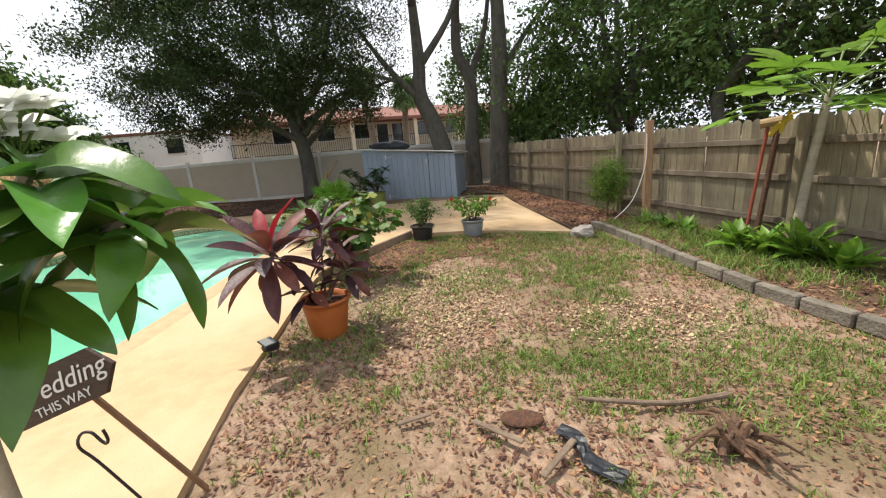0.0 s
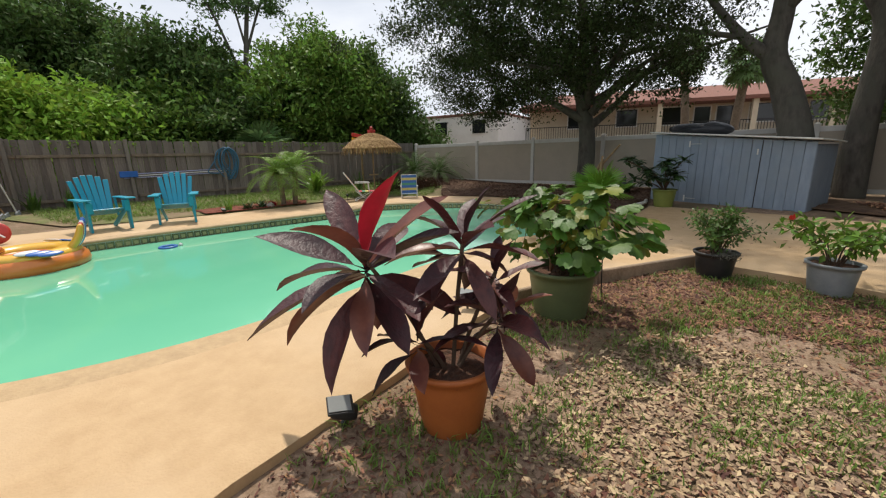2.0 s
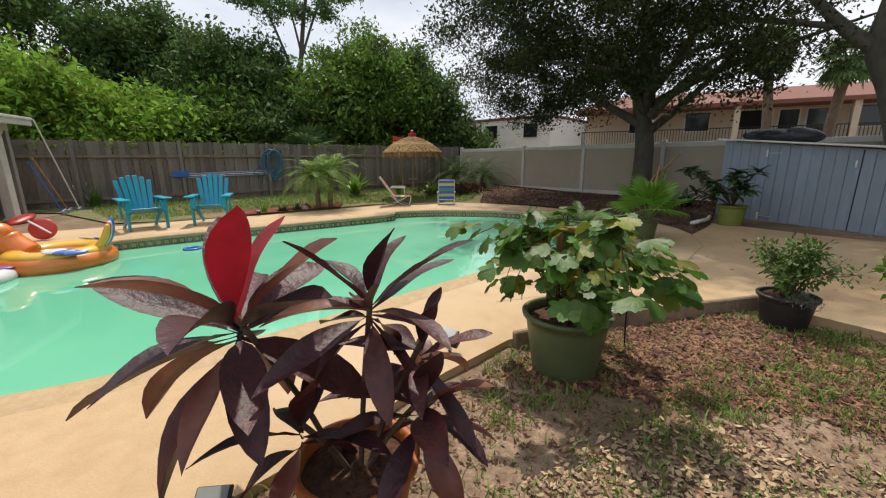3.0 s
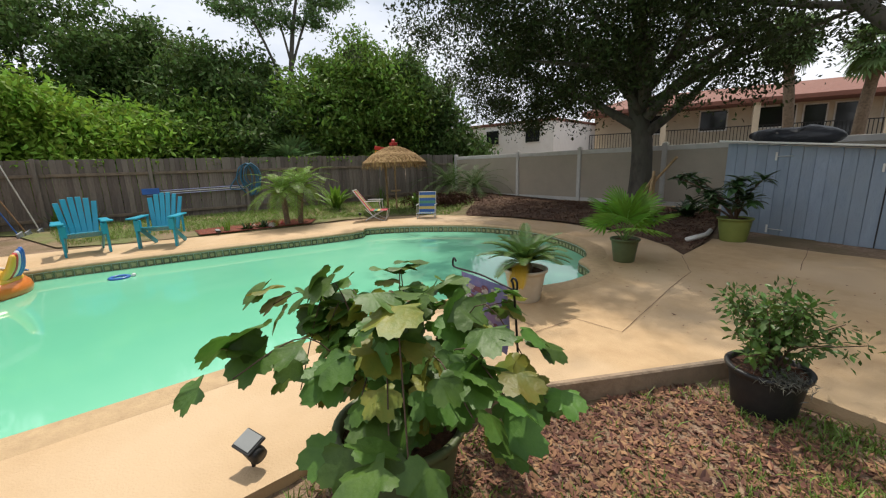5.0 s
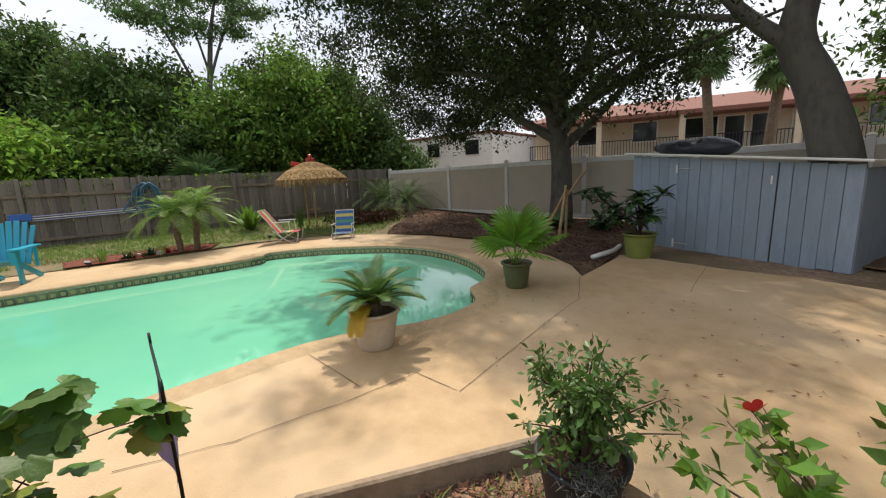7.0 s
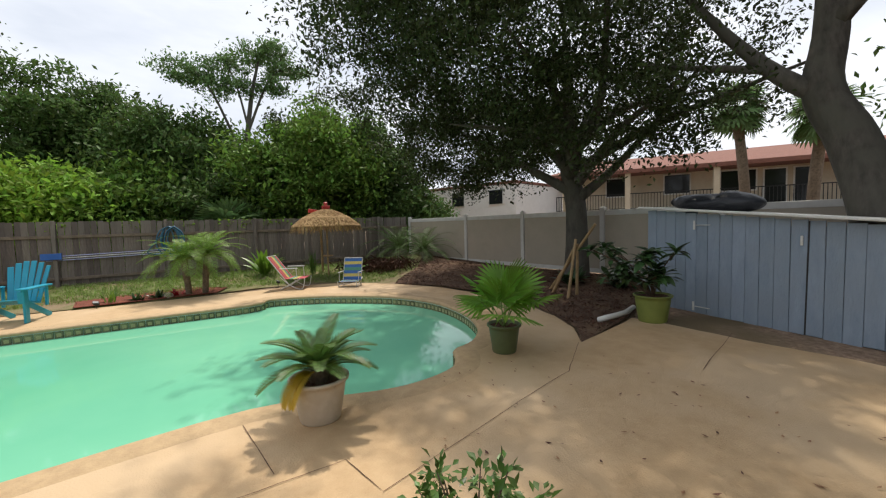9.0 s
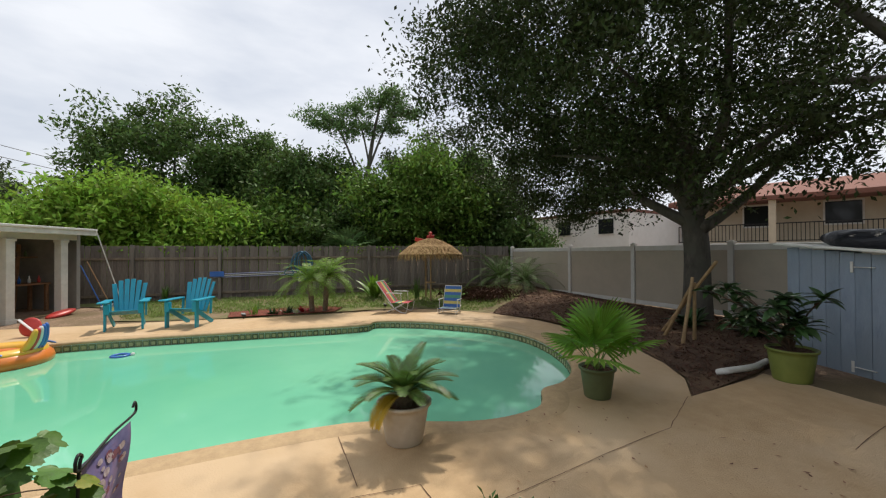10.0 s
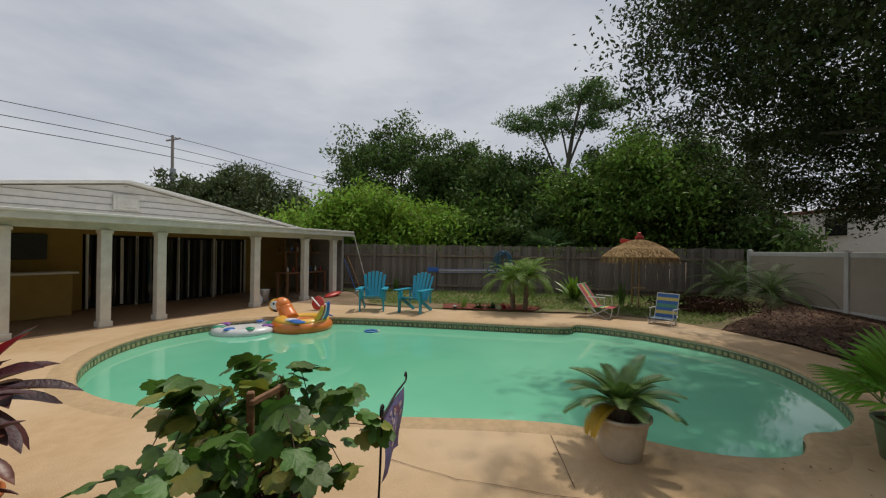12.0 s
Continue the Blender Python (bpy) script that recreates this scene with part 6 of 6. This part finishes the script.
# ---- debris on the lawn ----
br = thing("fallen_branch", pose(0, 0, -0.03), "dry curved branch lying on the lawn", "branch")
part("wood", tube(curve_pts([(1.46, 2.36, .02), (1.74, 2.3, .035), (2.02, 2.3, .03), (2.32, 2.36, .04)], 5), np.linspace(.013, .02, 16), 8), DRYWOOD, br)
roots = thing("dug_up_root", pose(2.13, 1.95, -0.04), "torn brown root mass lying on the lawn", "root")
R = random.Random(50)
for k in range(15):
    a = R.uniform(0, 6.28)
    L = R.uniform(.14, .36)
    part("root", tube(curve_pts([(R.uniform(-.1, .1), R.uniform(-.08, .08), .03), (L * .4 * math.cos(a), L * .3 * math.sin(a), R.uniform(.05, .17)), (L * math.cos(a), L * .8 * math.sin(a), R.uniform(.01, .07))], 4), np.linspace(R.uniform(.014, .032), .005, 9), 7), ROOTWOOD, roots)
plastic = thing("black_plastic_scrap", pose(1.3, 1.9, -0.035) @ Matrix.Scale(.72, 4), "torn strip of black plastic on the lawn", "plastic sheet")
cv = []
for j in range(12):
    for i in range(5):
        t = j / 11
        cv.append(Vector((0.32 * t - .05 + .05 * math.sin(t * 7) + .02 * i, .20 - .48 * t + .03 * i, .025 + .03 * noise.noise((i * .7, j * .6, 3)) + .012)))
part("sheet", (cv, [(j * 5 + i, j * 5 + i + 1, j * 5 + i + 6, j * 5 + i + 5) for j in range(11) for i in range(4)]), TARP, plastic)
for (x, y, a, L) in ((1.26, 1.86, 50, .3), (.95, 2.05, -35, .34), (.45, 2.15, 20, .2)):
    w = thing("wood_scrap", pose(x, y, -.02, 0, 0, a), "splintered piece of bark on the lawn", "wood", "wood scraps")
    part("bark", beam((-L / 2, 0, .01), (L / 2, 0, .03), .035, .014), DRYWOOD, w)
hole = thing("dug_hole", pose(1.1, 2.2, -.035), "small dug hole with dark soil", "hole")
part("soil_mound", moved(ball(.13, .08, .025, pose(0, 0, 0)), Matrix.Identity(4)), SOIL, hole)

# ---- on the porch ----
def on_porch(x, y, z=0.0, r=0):
    return Matrix.Translation((P0.x, P0.y, 0)) @ pose(0, 0, 0, 0, 0, PROT) @ pose(x, y, z + .02, 0, 0, r)


def porch(name, x, y, label, cat, z=0.0, r=0):
    return thing(name, on_porch(x, y, z, r), label, cat)


bk = porch("bucket", 2.35, -0.75, "white plastic bucket on the porch floor", "bucket")
part("pail", lathe([(.001, 0), (.13, 0), (.155, .36), (.165, .37), (.165, .40), (.15, .40), (.145, .37)], 20), WHITEV, bk, smooth=True)
jg = porch("jug", 2.85, -.35, "translucent plastic jug by the pillar", "jug")
part("body", lathe([(.001, 0), (.1, 0), (.11, .02), (.11, .2), (.04, .29), (.03, .33), (.001, .33)], 14), WHITEV, jg, smooth=True)
wb = porch("workbench", .55, -1.0, "cluttered brown wooden workbench on the porch", "workbench")
part("worktop", box(1.9, .6, .05, pose(0, 0, .86)), SHELFWOOD, wb)
for x in (-.88, .88):
    for y in (-.24, .24):
        part("leg", box(.08, .08, .86, pose(x, y, 0)), SHELFWOOD, wb)
part("shelf", box(1.9, .25, .03, pose(0, -.2, 1.62)), SHELFWOOD, wb)
for k in range(3):
    part("upright", box(.09, .05, 2.0, pose(-.5 + .45 * k, -.3, 0, 0, (-4, 3, 5)[k], 0)), SHELFWOOD, wb)
R = random.Random(51)
for k in range(14):
    x = -.85 + .13 * k
    sh = k % 2
    j = thing("bottle", on_porch(.55 + x, -1.0 - (.2 if sh else -.05), 1.65 if sh else .91), "small bottle on the workbench", "bottle", "workbench bottles")
    part("glass", lathe([(.001, 0), (.035, 0), (.037, .1), (.014, .15), (.014, .2), (.001, .2)], 10), (REDV, GREENPOT, WHITEV, STEM, BLUEV)[k % 5], j, smooth=True)
bar = porch("bar_counter", 7.9, -2.6, "ochre porch bar with a pale counter", "counter")
part("front", box(2.4, .5, 1.05), PATIOWALL, bar)
part("top", box(2.6, .65, .05, pose(0, 0, 1.05)), WHITE, bar)
tv = porch("television", 7.5, -3.16, "black television on the ochre wall", "television", 1.4)
part("screen", box(1.1, .06, .64), BLACKPL, tv)
for k, x in enumerate((8.6, 9.6)):
    bx = porch("storage_bin", x, -1.6, "dark blue storage bin on the porch", "bin")
    part("bin_body", box(.6, .45, .45), BLUEV if k else BLACKPL, bx)
    part("lid", box(.64, .49, .05, pose(0, 0, .45)), BLACKPL, bx)
cp = copy_thing(bpy.data.objects["adirondack_chair"], on_porch(10.2, -1.2, 0, 200) @ Matrix.Scale(1.1, 4))
cp["label"] = "turquoise adirondack chair in the shade of the porch"
for k, (x, y, L, m) in enumerate(((-.25, .28, 2.4, STEELW), (-.2, .2, 1.5, NEWPOST), (-.1, .25, 1.4, BLUEV))):
    tl = porch("garden_tool", x - .55 + .15 * k, y + .35, "long-handled tool leaning at the porch corner", "tool")
    part("handle", tube([(-.45 + .1 * k, .1, .02), (.28, -.12, L)], .016, 7), m, tl)
    part("blade", box(.2, .04, .22, pose(-.45 + .1 * k, .1, 0, 0, 15, 0)), GALV, tl)
kay = porch("red_basket", .35, .35, "red plastic sled basket on the porch edge", "basket")
part("tub", ball(.40, .18, .08, pose(0, 0, .12, 0, 10, 0)), REDV, kay, smooth=True)

# ---- beyond the yard ----
def cabbage_palm(at, h, label, seed, size=1.3, lean=0.0):
    R = random.Random(seed)
    t = thing("cabbage_palm", pose(*at), label, "palm", "far palms")
    part("trunk", tube(curve_pts([(0, 0, 0), (lean * .3, 0, h * .5), (lean, 0, h)], 6), [.26] * 4 + [.2] * 5 + [.19, .22, .26, .24], 12), PALMBARK, t, smooth=True)
    for k in range(30):
        a = k * 2.399
        el = math.radians(80 - 135 * k / 30)
        d = Vector((math.cos(a) * math.cos(el), math.sin(a) * math.cos(el), math.sin(el)))
        e = Vector((lean, 0, h)) + d * size * .55
        part("leaf_stalk", tube([(lean, 0, h), e], .02, 4), GREENSTEM, t)
        part("fan_leaf", moved(fan(size * R.uniform(.55, .75), 18), place(e, d + Vector((0, 0, -.5)), R.uniform(-.4, .4))), MIMOSALEAF, t)


cabbage_palm((-6.7, 27.5, 0), 6.3, "tall cabbage palm before the apartment block", 1, 1.2, -.5)
cabbage_palm((-4.6, 27.5, 0), 5.4, "tall cabbage palm before the apartment block", 2, 1.15, .3)
cabbage_palm((-16.2, 8.0, 0), 1.5, "low cabbage palm behind the old fence", 3, 1.3, 0)
up = thing("utility_pole", pose(-36, -30.3, 0) @ Matrix.Diagonal((1, 1, 1.11, 1)), "grey utility pole with crossarm and transformer", "utility pole")
part("pole", tube([(0, 0, 0), (0.1, 0, 12.6)], [.2, .14], 10), POLEWOOD, up)
part("crossarm", beam((-.3, -1.2, 12.2), (.3, 1.2, 12.2), .12, .14), POLEWOOD, up)
part("transformer", lathe([(.001, 8.2), (.3, 8.2), (.3, 9.3), (.001, 9.4)], 14), GALV, up)
for k, (z0, z1, z2) in enumerate(((12.4, 16.5, 9.0), (11.2, 13.0, 7.4), (10.2, 11.4, 6.6))):
    wr = thing("power_line", pose(-36, -30.3, 1.4), "sagging black power line", "power line", "power lines")
    part("wire", tube(curve_pts([(40, -24, z0 + 3), (20, -12, z0 + .6), (0, 0, z0), (-25, 9, z0 - .9), (-60, 24, z0)], 6), .035, 5), WIRE, wr)

# ---- grass, litter and chips ----
LAWN = [(-1.4, 5.1), (-1.08, 3.4), (-0.9, 2.45), (-0.58, 1.5), (-0.45, 0.2), (4.8, 0.2), (3.78, 3.15), (3.46, 4.05), (3.27, 5.1), (2.8, 7.5), (2.4, 7.05), (1.3, 7.5), (0.4, 7.65), (-0.3, 7.67), (-0.6, 7.6), (-1.12, 6.3)]


def scatter(n, poly, weight, seed):
    q = np.random.RandomState(seed)
    xs, ys = [p[0] for p in poly], [p[1] for p in poly]
    out = []
    while len(out) < n:
        x, y = q.uniform(min(xs), max(xs)), q.uniform(min(ys), max(ys))
        if inside(x, y, poly) and q.rand() < weight(x, y):
            out.append((x, y, ground_z(x, y)))
    return np.array(out)


def green_patch(x, y):
    v = noise.noise((x * .9, y * .9, 7)) + .5 * noise.noise((x * 3, y * 3, 2)) + .07 * (y - 4.5) + (.25 if x > 1.8 else 0)
    return max(0.06, min(1, v * 0.9 + .22))


def flat_bits(name, pts, size, ratio, material, seed, lift, label, tilt=.35):
    q = np.random.RandomState(seed)
    n = len(pts)
    a = q.uniform(0, 6.28, n)
    d = np.stack([np.cos(a), np.sin(a), q.normal(size=n) * tilt], 1)
    s = np.stack([-np.sin(a), np.cos(a), q.normal(size=n) * tilt], 1)
    L = (size * (.5 + q.rand(n)))[:, None]
    c = pts + np.stack([0 * a, 0 * a, lift + .012 * q.rand(n)], 1)
    up = np.array([[0, 0, 1.0]])
    v = np.stack([c - d * L * .5, c + s * L * ratio * .5 - up * L * .08, c + d * L * .5, c - s * L * ratio * .5 - up * L * .08], 1).reshape(-1, 3)
    b = np.arange(n)[:, None] * 4
    return tagged(raw_mesh(name, v, np.concatenate([b + [0, 1, 2], b + [0, 2, 3]], 1).reshape(-1, 3), material, None), label, "litter", kind="stuff")


def grass(name, pts, h, seed, label):
    q = np.random.RandomState(seed)
    k = 5
    c = np.repeat(pts, k, axis=0)
    n = len(c)
    c = c + np.concatenate([q.normal(size=(n, 2)) * .022, np.zeros((n, 1))], 1)
    a = q.uniform(0, 6.28, n)
    H = (h * (.4 + .9 * q.rand(n)))[:, None]
    w = np.stack([np.cos(a), np.sin(a), 0 * a], 1) * .0035
    lean = np.stack([q.normal(size=n) * .6, q.normal(size=n) * .6, np.ones(n)], 1)
    mid = c + lean * (.3, .3, .55) * H
    tip = c + lean * (1, 1, .85) * H
    v = np.stack([c - w, c + w, mid + w, tip, mid - w], 1).reshape(-1, 3)
    b = np.arange(n)[:, None] * 5
    return tagged(raw_mesh(name, v, np.concatenate([b + [0, 1, 2], b + [0, 2, 4], b + [4, 2, 3]], 1).reshape(-1, 3), GRASS, None), label, "grass", kind="stuff")


grass("grass", scatter(7500, LAWN, green_patch, 1), .06, 2, "thin green grass tufts on sandy soil")
grass("grass", scatter(7000, [(-11.1, 1.95), (-11.5, 5.0), (-11.3, 7.6), (-10.95, 9.6), (-9.9, 11.4), (-11.4, 13.3), (-14.6, 14.3), (-14.2, 1.0)], lambda x, y: .5, 3) + (0, 0, .03), .09, 4, "thin grass beside the old fence")
flat_bits("leaf_litter", scatter(24000, LAWN, lambda x, y: .35 + .65 * (noise.noise((x * 1.1, y * 1.1, 4)) > -.1), 5), .036, .42, LITTER, 6, .008, "brown dead leaves scattered over the lawn")
flat_bits("leaf_litter", scatter(9000, LAWN, lambda x, y: .5, 15), .026, .5, SOIL, 16, .006, "dark scraps of bark over the lawn")
flat_bits("leaf_litter", scatter(9000, [(-1.3, 4.6), (-1.15, 6.3), (-.75, 7.4), (.5, 7.35), (1.6, 7.3), (1.9, 6.2), (.2, 5.9), (-.5, 5.2)], lambda x, y: .8, 25), .05, .4, LITTER, 26, .01, "thick brown leaf litter by the deck edge")
flat_bits("wood_chips", scatter(6500, LAWN, lambda x, y: max(0, 1.15 - ((x - .35) / .8) ** 2 - ((y - 4.35) / 1.25) ** 2) + .5 * max(0, 1 - ((x - 2.3) / .9) ** 2 - ((y - 3.6) / .7) ** 2), 7), .034, .55, CHIPS, 8, .012, "pale wood chips spread on the lawn")
flat_bits("mulch_chips", scatter(9000, BED, lambda x, y: .7, 9) + (0, 0, .05), .08, .3, SOIL, 10, .01, "loose bark chips on the mulch bed")
STRIP = [(2.5, 7.3), (2.85, 7.7), (3.75, 7.95), (3.0, 10.4), (2.2, 12.9), (1.5, 14.8), (0.5, 14.8), (1.45, 13.0), (1.85, 10.6)]
flat_bits("mulch_chips", scatter(6000, STRIP, lambda x, y: .8, 31) + (0, 0, .06), .075, .35, LITTER, 32, .01, "dead leaves and bark along the board fence")
flat_bits("mulch_chips", scatter(3500, [(2.95, 7.5), (3.4, 5.1), (3.6, 4.05), (3.9, 3.15), (4.75, .8), (6.1, .8), (4.7, 5.3), (3.9, 7.5)], lambda x, y: .8, 33) + (0, 0, .10), .06, .35, LITTER, 34, .01, "dead leaves in the fence bed")
grass("grass", scatter(1600, [(2.95, 7.5), (3.4, 5.1), (3.6, 4.05), (3.9, 3.15), (4.75, .8), (6.1, .8), (4.7, 5.3), (3.9, 7.5)], green_patch, 35) + (0, 0, .09), .12, 36, "weedy grass in the fence bed")
flat_bits("fallen_leaves", scatter(120, [(-1.6, 8), (1.2, 8), (.6, 11), (-2.5, 11), (-3, 9)], lambda x, y: .6, 11) * (1, 1, 0) + (0, 0, .004), .04, .4, LITTER, 12, .004, "a few dead leaves on the deck", .12)
q = np.random.RandomState(77)
ivy = np.stack([np.zeros(2600), q.uniform(-2, 13, 2600), q.normal(size=2600) * .07 + 1.86], 1)
ivy[:, 0] = -14.0 - 1.25 * (ivy[:, 1] + 6) / 21 - .06 + .05 * q.normal(size=2600)
ivy = ivy[np.array([noise.noise((0, y * .8, 3)) > 0 for y in ivy[:, 1]])]
creeper = thing("creeper", pose(0, 0, 0), "creeper leaves spilling over the old fence", "creeper", kind="stuff")
leaf_cloud("creeper_leaves", ivy, .10, BRIGHTLEAF, creeper, seed=6, ratio=.6)

# ---- waterline tiles, a piece each ----
length = 0.0
TP = offset_loop(POOL, -0.004)
cum = [0.0]
for i in range(len(TP)):
    a, b = TP[i], TP[(i + 1) % len(TP)]
    length += math.hypot(b[0] - a[0], b[1] - a[1])
    cum.append(length)
count = 236
step = length / count
tv_, tf_ = box(step - .008, .016, .135, pose(0, 0, 0), .004)
tile_mesh = bpy.data.meshes.new("tile")
tile_mesh.from_pydata([tuple(v) for v in tv_], [], tf_)
tile_mesh.materials.append(TILE)
mk_v = [Vector((.045 * math.cos(a * .785) * (1 if a % 2 else .75), -.0095, .0675 + .045 * math.sin(a * .785) * (1 if a % 2 else .75))) for a in range(8)]
mark_mesh = bpy.data.meshes.new("tile_motif")
mark_mesh.from_pydata([tuple(v) for v in mk_v], [], [tuple(range(8))])
mark_mesh.materials.append(TILE_MARK)
for k in range(count):
    s = (k + .5) * step
    i = max(j for j in range(len(TP)) if cum[j] <= s)
    a, b = TP[i], TP[(i + 1) % len(TP)]
    t = (s - cum[i]) / (cum[i + 1] - cum[i])
    ob = new("tile", tile_mesh)
    ob.parent = basin
    # inner side of the wall is local -y turned towards the water
    ob.matrix_basis = pose(a[0] + (b[0] - a[0]) * t, a[1] + (b[1] - a[1]) * t, -.20, 0, 0, on_dir(a, b) + 180)
    mk = new("tile_motif", mark_mesh)
    mk.parent = ob
